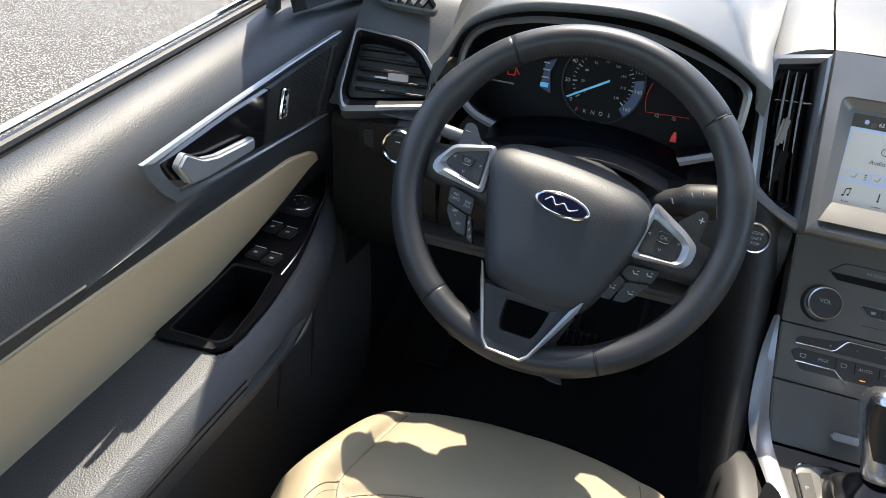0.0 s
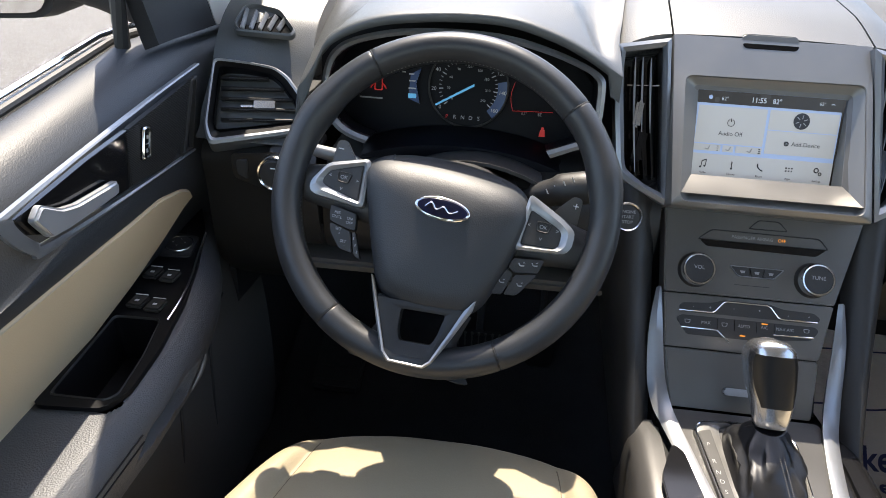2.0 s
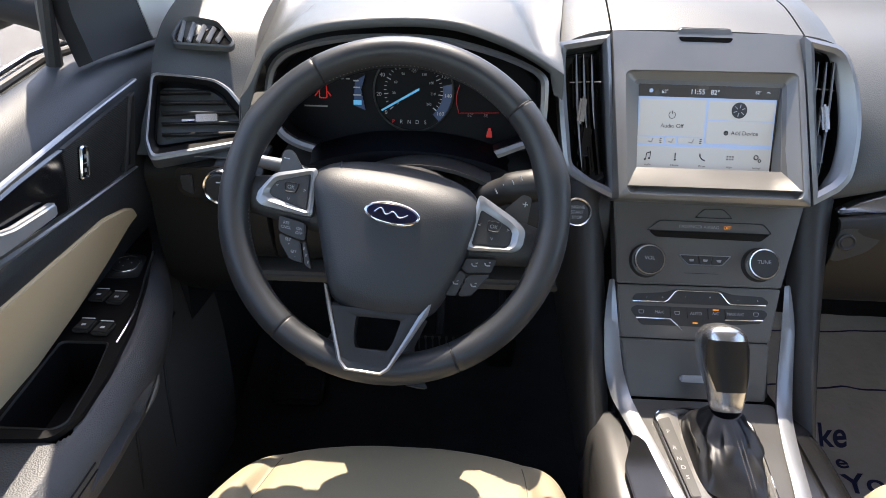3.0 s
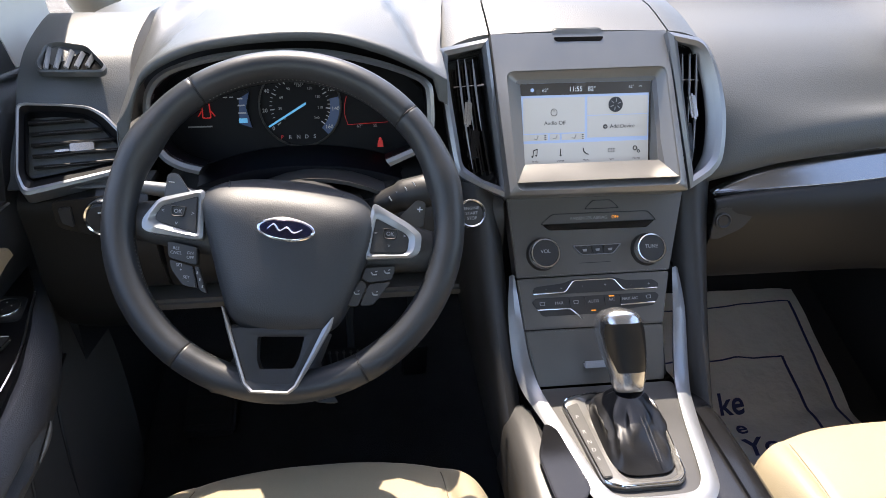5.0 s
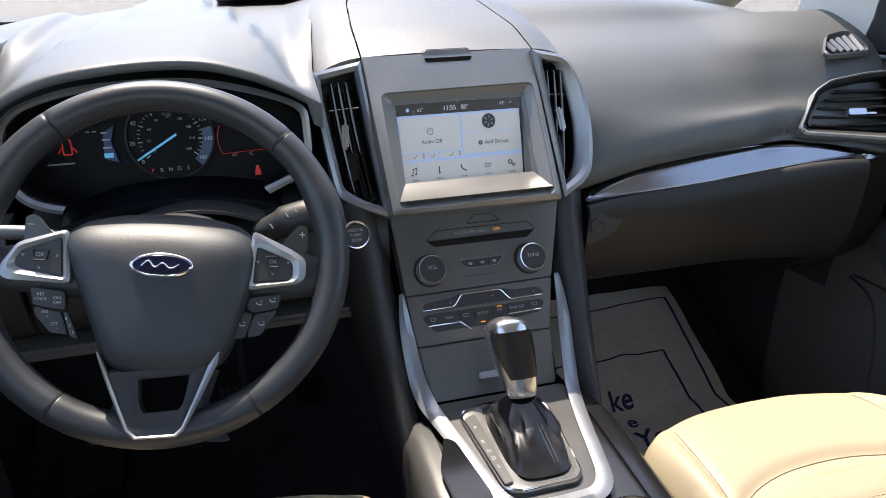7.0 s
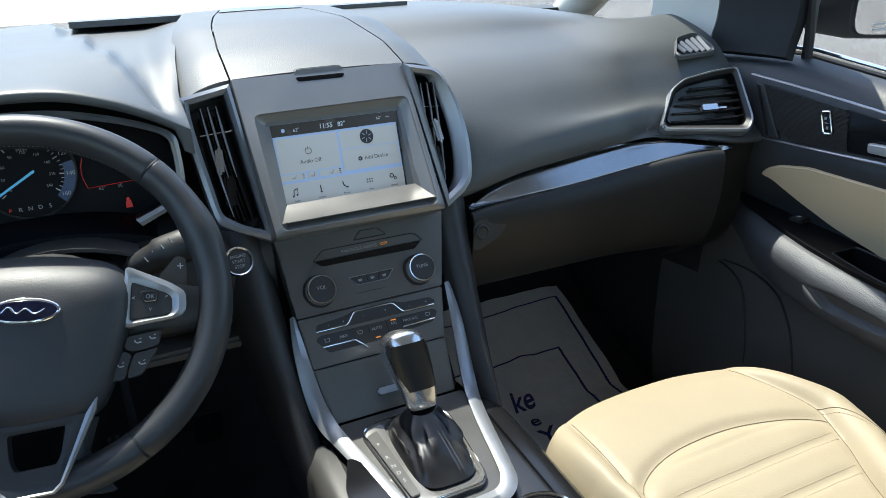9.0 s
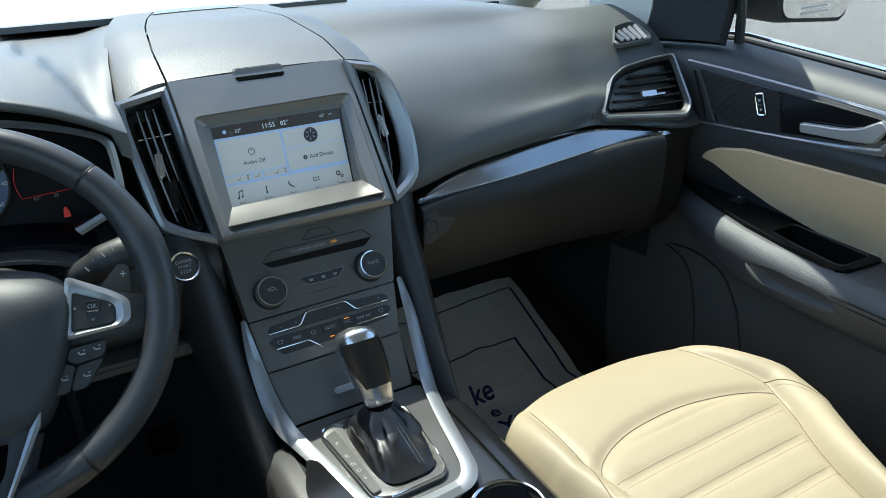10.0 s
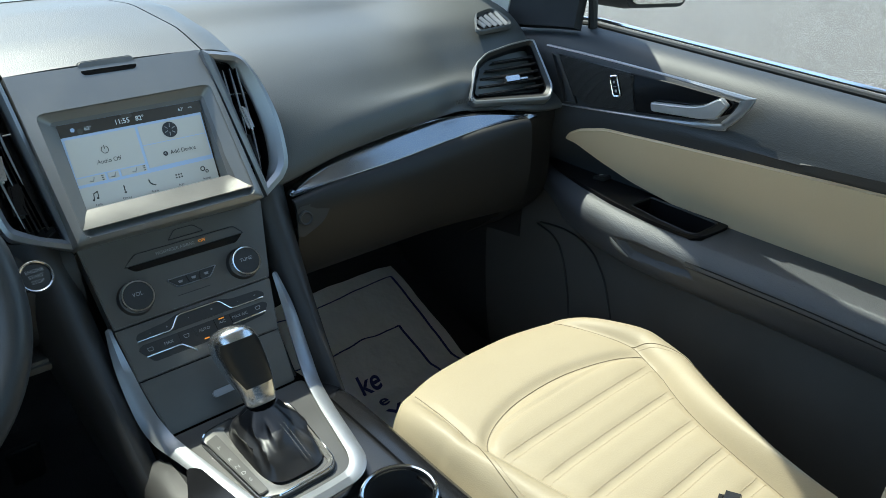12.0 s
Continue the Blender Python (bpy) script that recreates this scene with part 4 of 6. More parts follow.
control = part("control_panel", plate(rounded([(-0.1085, 0.075), (0.128, 0.075), (0.0995, -0.0285), (-0.1023, -0.0295)], 0.003), ST, 0.03, 0.002), STACKPL, stack)
climate = part("climate_panel", plate(rounded([(-0.1023, -0.0310), (0.0990, -0.0300), (0.0850, -0.0965), (-0.0972, -0.0960)], 0.003), ST, 0.03, 0.002), STACKPL, stack)
bin_door = part("storage_door", plate(rounded([(-0.0970, -0.0975), (0.0848, -0.0980), (0.0802, -0.168), (-0.0862, -0.168)], 0.003), ST, 0.02, 0.002), STACKPL, stack)
part("latch", box(ST @ pose(-0.010, -0.1435, 0.005), 0.030, 0.0085, 0.010, 0.002), LEVERMETAL, bin_door, "small silver latch")
part("carcass", box(pose(0, 0.16, 0.88), 0.22, 0.20, 0.42, 0.01), MATTE, stack)
part("back_filler", box(ST @ pose(0, -0.05, -0.05), 0.19, 0.26, 0.04, 0.0), MATTE, stack)
# slot, hazard key and readout
part("disc_slot", plate(rounded([(-0.0645, 0.0375), (0.0850, 0.0375), (0.0735, 0.0285), (-0.0560, 0.0300)], 0.003), ST @ pose(0, 0, 0.0015), 0.004), GLOSS, control)
part("readout_pod", frame_ring(rounded([(-0.068, 0.0375), (-0.051, 0.0515), (0.078, 0.0510), (0.089, 0.0375)], 0.004, 3), rounded([(-0.066, 0.0385), (-0.0502, 0.0503), (0.077, 0.0498), (0.087, 0.0385)], 0.004, 3), ST @ pose(0, 0, 0.0012), 0.002), MATTE, control)
part("hazard_key", frame_ring(rounded([(-0.008, 0.0555), (0.004, 0.0675), (0.029, 0.0675), (0.040, 0.0555)], 0.003, 3), rounded([(-0.0062, 0.0565), (0.0048, 0.0665), (0.0282, 0.0665), (0.0382, 0.0565)], 0.003, 3), ST @ pose(0, 0, 0.0012), 0.002), MATTE, control)
part("readout_mark", text_mesh("PASSENGER AIRBAG", ST @ pose(-0.002, 0.0440, 0.0006), 0.0055, 0.0001), GREYMARK, control, smooth=0)
part("readout_lamp", text_mesh("OFF", ST @ pose(0.033, 0.0440, 0.0006), 0.0055, 0.0001), GLOWAMBER, control, smooth=0)
for s, word in ((-1, "VOL"), (1, "TUNE")):
    km = ST @ pose(0.0023 + s * 0.0691, -0.0005, 0)
    knob = part("knob", turned(km, [(0.0215, 0), (0.0205, 0.004), (0.0185, 0.006), (0.018, 0.016), (0.0165, 0.018), (0.008, 0.0178), (0.003, 0.0178)], 40), HARD, stack, "black rotary knob with chrome ring")
    part("ring", turned(km, [(0.0192, 0.005), (0.0197, 0.008), (0.0198, 0.0165), (0.0184, 0.0192), (0.0168, 0.0190), (0.0164, 0.016)], 40), CHROME, knob)
    part("mark", text_mesh(word, km @ pose(0, 0.002, 0.0181), 0.0065, 0.0001), GREYMARK, knob, smooth=0)
MB = [(-0.0275, 0.0090), (0.0385, 0.0090), (0.0265, -0.0040), (-0.0165, -0.0040)]
part("key_rim", frame_ring(rounded(MB, 0.003, 3), rounded([(x * 0.94 + 0.0001, (y - 0.0025) * 0.84 + 0.0025) for x, y in MB], 0.003, 3), ST @ pose(0, 0, 0.0022), 0.003, 0, 0.0003), SILVER, control)
for poly in (((-0.0245, 0.0078), (-0.0040, 0.0078), (-0.0015, -0.0028), (-0.0155, -0.0028)), ((-0.0030, 0.0078), (0.0140, 0.0078), (0.0115, -0.0028), (-0.0005, -0.0028)), ((0.0150, 0.0078), (0.0355, 0.0078), (0.0255, -0.0028), (0.0125, -0.0028))):
    key = part("key", plate(rounded(poly, 0.0015, 2), ST @ pose(0, 0, 0.0022), 0.003, 0.0006), HARD, control)
    mx = sum(p[0] for p in poly) / 4
    part("mark", plate([(mx - 0.003, 0.0035), (mx + 0.003, 0.0035), (mx + 0.002, 0.0005), (mx - 0.002, 0.0005)], ST @ pose(0, 0, 0.0027), 0.0004), GREYMARK, key, smooth=0)
part("score_line", tube([ST @ Vector((-0.02, -0.014, 0.0)), ST @ Vector((0.022, -0.014, 0.0))], 0.0004, 5), MATTE, control)
# climate rows with bright under-lines
part("row_plate", plate(rounded([(-0.084, -0.048), (-0.080, -0.042), (-0.044, -0.039), (-0.030, -0.0345), (0.024, -0.0345), (0.040, -0.039), (0.076, -0.040), (0.084, -0.046), (0.080, -0.0525), (-0.080, -0.0525)], 0.003, 2), ST @ pose(0, 0, 0.0012), 0.003, 0.0006), HARD, climate)
part("bright_line", tube([ST @ Vector((x, y, 0.0016)) for x, y in ((-0.083, -0.051), (-0.044, -0.051), (-0.040, -0.049), (-0.031, -0.038), (-0.027, -0.0363), (0.021, -0.0363), (0.025, -0.038), (0.034, -0.049), (0.038, -0.051), (0.080, -0.051))], 0.0010, 8), CHROME, climate, "thin chrome line")
part("row_plate", plate(rounded([(-0.086, -0.061), (-0.080, -0.0565), (0.078, -0.0565), (0.083, -0.061), (0.074, -0.073), (0.0, -0.080), (-0.072, -0.080)], 0.003, 2), ST @ pose(0, 0, 0.0012), 0.003, 0.0006), HARD, climate)
part("bright_line", tube([ST @ Vector((x, y, 0.0016)) for x, y in ((-0.079, -0.0715), (-0.040, -0.0715), (-0.036, -0.072), (-0.022, -0.085))], 0.0010, 8), CHROME, climate, "thin chrome line")
part("bright_line", tube([ST @ Vector((x, y, 0.0016)) for x, y in ((0.030, -0.0705), (0.076, -0.0695))], 0.0010, 8), CHROME, climate, "thin chrome line")
for word, x, y in (("-", -0.066, -0.0455), ("+", -0.046, -0.0455), ("-", -0.018, -0.0435), ("+", 0.012, -0.0435), ("-", 0.046, -0.0455), ("+", 0.070, -0.0455), ("MAX", -0.050, -0.064), ("AUTO", -0.005, -0.064), ("A/C", 0.019, -0.063), ("MAX A/C", 0.043, -0.063)):
    part("mark", text_mesh(word, ST @ pose(x, y, 0.0014), 0.0052, 0.0001), GREYMARK, climate, smooth=0)
for x, y in ((-0.072, -0.064), (-0.028, -0.064), (0.068, -0.062)):
    part("mark", frame_ring(rounded([(x - 0.004, y + 0.0025), (x + 0.004, y + 0.0025), (x + 0.003, y - 0.0025), (x - 0.003, y - 0.0025)], 0.001, 2), rounded([(x - 0.003, y + 0.0017), (x + 0.003, y + 0.0017), (x + 0.0022, y - 0.0017), (x - 0.0022, y - 0.0017)], 0.001, 2), ST @ pose(0, 0, 0.0016), 0.0006), GREYMARK, climate, smooth=0)
part("indicator", box(ST @ pose(0.019, -0.0585, 0.0016), 0.007, 0.0014, 0.001, 0), GLOWAMBER, climate, "amber indicator lamp")
part("indicator", box(ST @ pose(-0.006, -0.0755, 0.0016), 0.006, 0.0014, 0.001, 0), GLOWAMBER, climate, "amber indicator lamp")
for x in (-0.037, -0.0165, 0.009, 0.030):
    part("divider", tube([ST @ Vector((x, -0.0575, 0.0014)), ST @ Vector((x + 0.001, -0.070, 0.0014))], 0.0003, 5), GLOSS, climate)

# ---- touchscreen ----
display = thing("touchscreen", (0, -0.02, 1.0), "lit touchscreen showing white tiles on a blue ground", "screen")
SG = SP @ pose(0.0034, 0.0030, -0.0079, 9.54) @ Matrix.Diagonal((0.984, 1.012, 1.0, 1.0))
part("glass", plate([(-0.0892, 0.0008), (0.0892, 0.0008), (0.0888, -0.1038), (-0.0888, -0.1038)], SG, 0.006), SCREENBLUE, display)
def tile(x0, y0, x1, y1, m=SCREEN, lift=0.0008, name="tile"):
    return part(name, plate([(x0, y0), (x1, y0), (x1, y1), (x0, y1)], SG @ pose(0, 0, lift), 0.0006), m, display, smooth=0)
tile(-0.0888, 0.0005, 0.0888, -0.0145, SCREENDARK, 0.0008, "status_bar")
tile(-0.0848, -0.0175, -0.0015, -0.0625)
tile(0.0020, -0.0175, 0.0850, -0.0410)
tile(0.0020, -0.0420, 0.0850, -0.0700)
tile(-0.0850, -0.0640, -0.0520, -0.0720)
tile(-0.0490, -0.0640, -0.0360, -0.0720)
tile(-0.0330, -0.0640, -0.0015, -0.0720)
tile(-0.0885, -0.0755, 0.0870, -0.1030)
tile(0.0866, 0.0005, 0.0890, -0.1035, SCREENDARK, 0.0010, "status_bar")
def word(text, x, y, size, m, bold=0.0):
    part("screen_text", text_mesh(text, SG @ pose(x, y, 0.0014), size, 0.00005, bold=bold), m, display, smooth=0)
word("62°", -0.055, -0.0085, 0.0062, WHITEMARK)
word("11:55", -0.014, -0.0078, 0.0085, WHITEMARK, 0.0001)
word("82°", 0.008, -0.0078, 0.0080, WHITEMARK, 0.0001)
word("62°", 0.062, -0.0065, 0.0055, WHITEMARK)
word("Audio Off", -0.0425, -0.0500, 0.0072, SCREENINK)
word("Add Device", 0.0500, -0.0565, 0.0072, SCREENINK)
for text, x in (("Audio", -0.0695), ("Climate", -0.035), ("Phone", 0.0), ("Apps", 0.035), ("Settings", 0.070)):
    word(text, x, -0.0985, 0.0034, SCREENINK)
def icon(bm, m=None, name="icon"):
    part(name, bm, m or SCREENINK, display, smooth=0)
def arc(cx, cy, r, a0, a1, w=0.0004, n=16):
    return tube([SG @ Vector((cx + r * math.cos(a), cy + r * math.sin(a), 0.0014)) for a in np.linspace(radians(a0), radians(a1), n)], w, 5)
def bar(x0, y0, x1, y1, w=0.0005):
    return tube([SG @ Vector((x0, y0, 0.0014)), SG @ Vector((x1, y1, 0.0014))], w, 5)
icon(arc(-0.0435, -0.0365, 0.0042, 115, 425))
icon(bar(-0.0435, -0.0355, -0.0435, -0.0312))
icon(turned(SG @ pose(0.0405, -0.0285, 0.0014), [(0.0098, 0), (0.0098, 0.0003), (0.009, 0.0003)], 32))
for k in range(6):
    a = radians(k * 60 + 20)
    icon(bar(0.0405 + 0.003 * math.cos(a), -0.0285 + 0.003 * math.sin(a), 0.0405 + 0.0075 * math.cos(a), -0.0285 + 0.0075 * math.sin(a), 0.0007), GREYMARK)
icon(turned(SG @ pose(0.0265, -0.0565, 0.0014), [(0.0030, 0), (0.0030, 0.0003), (0.002, 0.0003)], 24))
icon(bar(0.0247, -0.0565, 0.0283, -0.0565, 0.0004), SCREEN)
icon(bar(0.0265, -0.0583, 0.0265, -0.0547, 0.0004), SCREEN)
for x in (-0.068, -0.0425, -0.0165):
    icon(bar(x - 0.003, -0.069, x + 0.001, -0.0702, 0.0006), GREYMARK)
    icon(bar(x + 0.001, -0.0702, x + 0.003, -0.0655, 0.0006), GREYMARK)
for x in (-0.0555, -0.0045):
    for y in (-0.0655, -0.068, -0.0705):
        icon(bar(x - 0.0012, y, x + 0.0012, y, 0.0005))
icon(bar(-0.0725, -0.092, -0.0718, -0.0845))
icon(bar(-0.0718, -0.0845, -0.0665, -0.0825, 0.0007))
icon(bar(-0.0665, -0.0825, -0.0672, -0.0905))
for x, y in ((-0.0735, -0.0922), (-0.0682, -0.0908)):
    icon(turned(SG @ pose(x, y, 0.0013), [(0.0013, 0), (0.0013, 0.0003)], 12))
icon(bar(-0.035, -0.083, -0.035, -0.090, 0.0007))
icon(turned(SG @ pose(-0.035, -0.0915, 0.0013), [(0.0014, 0), (0.0014, 0.0003)], 12))
icon(tube(spline([SG @ Vector(p) for p in ((-0.0035, -0.083, 0.0014), (-0.003, -0.087, 0.0014), (0.0, -0.090, 0.0014), (0.0035, -0.0915, 0.0014))], 4), 0.0008, 6))
for i in range(3):
    for j in range(2):
        icon(box(SG @ pose(0.0315 + 0.0035 * i, -0.0855 - 0.0035 * j, 0.0014), 0.0018, 0.0018, 0.0004, 0))
icon(arc(0.068, -0.0855, 0.0026, 0, 360, 0.0007))
icon(arc(0.0728, -0.0895, 0.0017, 0, 360, 0.0006))
icon(turned(SG @ pose(-0.0725, -0.0075, 0.0013), [(0.0028, 0), (0.0028, 0.0003)], 5), SCREENBLUE)
icon(arc(0.0745, -0.0085, 0.0028, 40, 140, 0.0005, 6), WHITEMARK)

# ---- lid over the stack ----
LID = [(0.024, 0.119, 0.188), (0.12, 0.116, 0.180), (0.24, 0.103, 0.163), (0.34, 0.084, 0.143), (0.42, 0.060, 0.122), (0.45, 0.045, 0.112)]
def top_z(y):
    return float(np.interp(y, [-0.1, 0.024, 0.10, 0.24, 0.42, 0.55, 0.68], [1.085, 1.111, 1.143, 1.180, 1.201, 1.205, 1.19]))
def lid_row(y, x0, x1, n=9, crown=0.006):
    return [(x, y, top_z(y) + crown * (1 - (x / 0.19) ** 2)) for x in np.linspace(x0, x1, n)]
ys = np.linspace(0.038, 0.44, 18)
lid = part("top_lid", grid([lid_row(y, -lerp(LID, y)[0], lerp(LID, y)[0]) for y in ys], thick=0.005), PAD, stack, "grained storage lid")
part("speaker_mesh", grid([[(x, y, z + 0.0015) for x, y, z in lid_row(y, -lerp(LID, y)[0] * 0.96, lerp(LID, y)[0] * 0.96)] for y in np.linspace(0.375, 0.437, 5)], thick=0.001), STACKPL, lid)
for s in (-1, 1):
    part("lid_side", grid([[(s * x, y, z - 0.022 * max(0, (x - 0.12) / 0.07) ** 2) for x, y, z in lid_row(y, lerp(LID, y)[0] + 0.0025, lerp(LID, y)[1] if s < 0 else min(lerp(LID, y)[1], 0.163), 6)] for y in ys], thick=0.010), PAD, stack)
part("front_deck", grid([lid_row(y, -0.30, 0.30, 11, 0.0) for y in np.linspace(0.445, 0.69, 6)], thick=0.01), PAD, stack)

# ---- upright vents beside the screen ----
def stack_vent(side):
    v = thing("air_vent", (side * 0.15, 0.0, 1.02), "upright air vent with black slats in a satin silver frame", "air vent", "vents beside the screen")
    if side > 0:
        o = [(0.1545, 0.0560), (0.1675, 0.0440), (0.1800, 0.0110), (0.1865, -0.0300), (0.1862, -0.0650), (0.1790, -0.1050), (0.1640, -0.1240), (0.1340, -0.1415), (0.1130, 0.0650)]
        i = [(0.1510, 0.0460), (0.1600, 0.0380), (0.1695, 0.0080), (0.1740, -0.0300), (0.1735, -0.0640), (0.1670, -0.0980), (0.1560, -0.1130), (0.1400, -0.1235), (0.1270, 0.0520)]
    else:
        o = [(0.1860, 0.0495), (0.1872, 0.0260), (0.1850, -0.0100), (0.1785, -0.0690), (0.1725, -0.1050), (0.1640, -0.1160), (0.1430, -0.1280), (0.1085, -0.1440), (0.1240, 0.0610)]
        i = [(0.1765, 0.0410), (0.1770, 0.0220), (0.1745, -0.0120), (0.1685, -0.0640), (0.1645, -0.0960), (0.1570, -0.1060), (0.1400, -0.1180), (0.1165, -0.1285), (0.1320, 0.0500)]
    o, i = ([(side * float(p[0]), float(p[1])) for p in list(spline(q[:7], 4)) + q[7:]] for q in (o, i))
    sh = 0.011 if side > 0 else 0.0
    m = SP @ pose(0, 0, 0.003)
    part("frame", frame_ring(o, i, m, 0.03, 0.004, 0.0015), SILVER, v, "satin silver frame")
    if side > 0:
        deep = [(x - 0.012 * smoothstep((x - 0.135) / 0.03), y) for x, y in i]
        part("bevel", grid([[m @ Vector((*p, -0.0035)) for p in i], [m @ Vector((*p, -0.016)) for p in deep]], False, True), SILVER, v)
        i = deep
    part("liner", grid([[m @ Vector((*p, -0.009)) for p in i], [m @ Vector((*p, -0.045)) for p in i]], False, True), VENTBLACK, v)
    part("back", plate(i, m @ pose(0, 0, -0.044), 0.004), GLOSS, v)
    for k, (a, b) in enumerate(((0.164 - sh, 0.150 - sh), (0.155 - sh, 0.140 - sh), (0.145 - sh, 0.130 - sh))):
        bm = grid([[m @ Vector((side * (a + (b - a) * t + 0.002 * math.sin(t * 3)), 0.036 - 0.148 * t, z)) for z in (-0.006, -0.030)] for t in np.linspace(0, 1, 8)], thick=0.0022)
        part("slat", bm, GLOSS, v)
        part("slat_edge", tube([m @ Vector((side * (a + (b - a) * t + 0.002 * math.sin(t * 3)), 0.036 - 0.148 * t, -0.0055)) for t in np.linspace(0, 0.62 if k else 0.95, 8)], [0.0005, 0.0011, 0.0014, 0.0014, 0.0013, 0.0012, 0.0009, 0.0004], 6), SILVER, v)
    part("crossbar", tube([m @ Vector((side * (0.170 - sh), 0.002, -0.012)), m @ Vector((side * 0.131, 0.004, -0.012))], 0.0012, 6), CHROME, v)
    part("tab", box(m @ pose(side * (0.1545 - sh), -0.034, -0.004, 0, 0, side * 6), 0.009, 0.034, 0.012, 0.003), BRUSHED, v, "chrome thumb tab")
    part("lower_slat", box(m @ pose(side * (0.1485 - sh), -0.072, -0.010, 0, 0, side * 7), 0.014, 0.040, 0.010, 0.003), GLOSS, v)
    return v
stack_vent(-1)
stack_vent(1)
start = thing("start_button", (-0.161, -0.10, 0.925), "round black engine start button in a chrome ring", "button")
SB = basis((-0.163, -0.103, 0.9255), (1, 0.05, 0), (0, 0.40, 0.9))
part("ring", turned(SB, [(0.0175, -0.004), (0.0175, 0.004), (0.0162, 0.0062), (0.0148, 0.005), (0.0145, 0.001)], 40), BRUSHED, start, "chrome ring")
part("cap", turned(SB, [(0.0146, -0.003), (0.0143, 0.0035), (0.012, 0.0045), (0.004, 0.0045)], 40), HARD, start)
for k, w in enumerate(("ENGINE", "START", "STOP")):
    part("mark", text_mesh(w, SB @ pose(0, 0.006 - 0.006 * k, 0.0047), 0.0052, 0.0001), GREYMARK, start, smooth=0)
# cheek panels either side of the stack
for s in (-1, 1):
    rows = []
    for v in np.linspace(0, 1, 12):
        z = 0.945 - 0.33 * v
        y = -0.045 - 0.20 * v ** 1.2
        rows.append([(s * (0.200 - 0.06 * v), y + 0.10, z), (s * (0.182 - 0.048 * v), y + 0.04, z), (s * (0.152 - 0.026 * v), y + 0.004, z), (s * (0.130 - 0.012 * v), y + 0.010, z), (s * (0.118 - 0.012 * v), y + 0.03, z)])
    part("cheek", grid([[tuple(p) for p in spline(r, 3)] for r in rows], thick=0.005), HARD, stack)

# ---- tunnel console ----
console = thing("center_console", (0, -0.4, 0.4), "dark centre console with silver side trim beside the shifter", "console")
SHM = basis((0, -0.159, 0.710), (1, 0, 0), (0, 0.993, 0.119))
def tunnel_row(y):
    hw, zt = lerp([(-1.0, 0.118, 0.640), (-0.5, 0.122, 0.662), (-0.36, 0.122, 0.678), (-0.25, 0.120, 0.690), (-0.16, 0.108, 0.700), (-0.06, 0.100, 0.702)], y)
    return [(-hw - 0.012, y, 0.32), (-hw - 0.010, y, zt - 0.07), (-hw, y, zt - 0.014), (-hw + 0.02, y, zt - 0.002), (0, y, zt - 0.006), (hw - 0.02, y, zt - 0.002), (hw, y, zt - 0.014), (hw + 0.010, y, zt - 0.07), (hw + 0.012, y, 0.32)]
CUP = (0.066, -0.405, 0.042)
def sunk(p):
    """The console top, sunk inside the cup well."""
    x, y, z = p
    return (x, y, z - 0.085 * smoothstep((CUP[2] - 0.001 - math.hypot(x - CUP[0], y - CUP[1])) / 0.005)) if z > 0.6 else (x, y, z)
part("body", grid([[sunk(p) for p in spline(tunnel_row(y), 16)] for y in [-1.0, -0.8, -0.6, -0.5] + list(np.linspace(-0.455, -0.355, 34)) + [-0.33, -0.30, -0.23, -0.16, -0.13, -0.10, -0.06]], thick=0.003), CONSOLEBLACK, console)
def ribbon(a, b, z=0.004, t=0.004):
    return grid([[p, tuple((np.array(p) + np.array(q)) / 2 + np.array((0, -0.002, 0.003))), q] for p, q in zip(a, b)], thick=t)
OUTER_TRIM = [(0.1115, -0.091, 0.834), (0.1165, -0.114, 0.790), (0.1145, -0.142, 0.737), (0.1085, -0.167, 0.714), (0.1005, -0.194, 0.7065), (0.089, -0.244, 0.701), (0.076, -0.310, 0.695), (0.068, -0.341, 0.6915), (0.050, -0.360, 0.689), (0.020, -0.364, 0.688)]
INNER_TRIM = [(0.1045, -0.090, 0.834), (0.1005, -0.113, 0.795), (0.0945, -0.142, 0.746), (0.0885, -0.166, 0.723), (0.082, -0.192, 0.7125), (0.0715, -0.240, 0.705), (0.0595, -0.302, 0.6985), (0.053, -0.328, 0.6955), (0.041, -0.343, 0.693), (0.018, -0.346, 0.692)]
a, b = (spline(q + [(-x, y, z) for x, y, z in q[::-1]], 6) for q in (INNER_TRIM, OUTER_TRIM))
part("side_trim", ribbon(a, b), SILVER, console, "satin silver trim round the shifter")
for s in (-1, 1):
    # the left bolster's paler plastic paints in the sunlight on that side
    part("side_bolster", grid([[tuple(p) for p in spline([(s * 0.100, y, z - 0.004), (s * 0.124, y, z - 0.008), (s * 0.136, y, z - 0.03), (s * 0.138, y, z - 0.10)], 4)] for y, z in ((-0.17, 0.698), (-0.22, 0.700), (-0.30, 0.692), (-0.40, 0.68), (-0.6, 0.66), (-1.0, 0.64))], thick=0.005), CONSOLEBLACK if s > 0 else CONSOLEPL, console)
PLO = rounded([(-0.0660, -0.0410), (-0.0580, -0.0310), (-0.0244, -0.0245), (0.0380, -0.0335), (0.0475, -0.0500), (0.0390, -0.1655), (0.0290, -0.1763), (-0.0340, -0.1765), (-0.0530, -0.1690)], 0.008, 3)
WELL = rounded([(-0.0365, -0.0450), (-0.0345, -0.0325), (-0.0173, -0.0275), (0.0335, -0.0375), (0.0385, -0.0530), (0.0330, -0.1605), (0.0206, -0.1669), (-0.0224, -0.1640), (-0.0310, -0.1511)], 0.005, 3)
part("shift_plate", frame_ring(PLO, WELL, SHM @ pose(0, 0, 0.006), 0.012, 0.003, 0.001), PANEL, console, "satin silver shift plate")
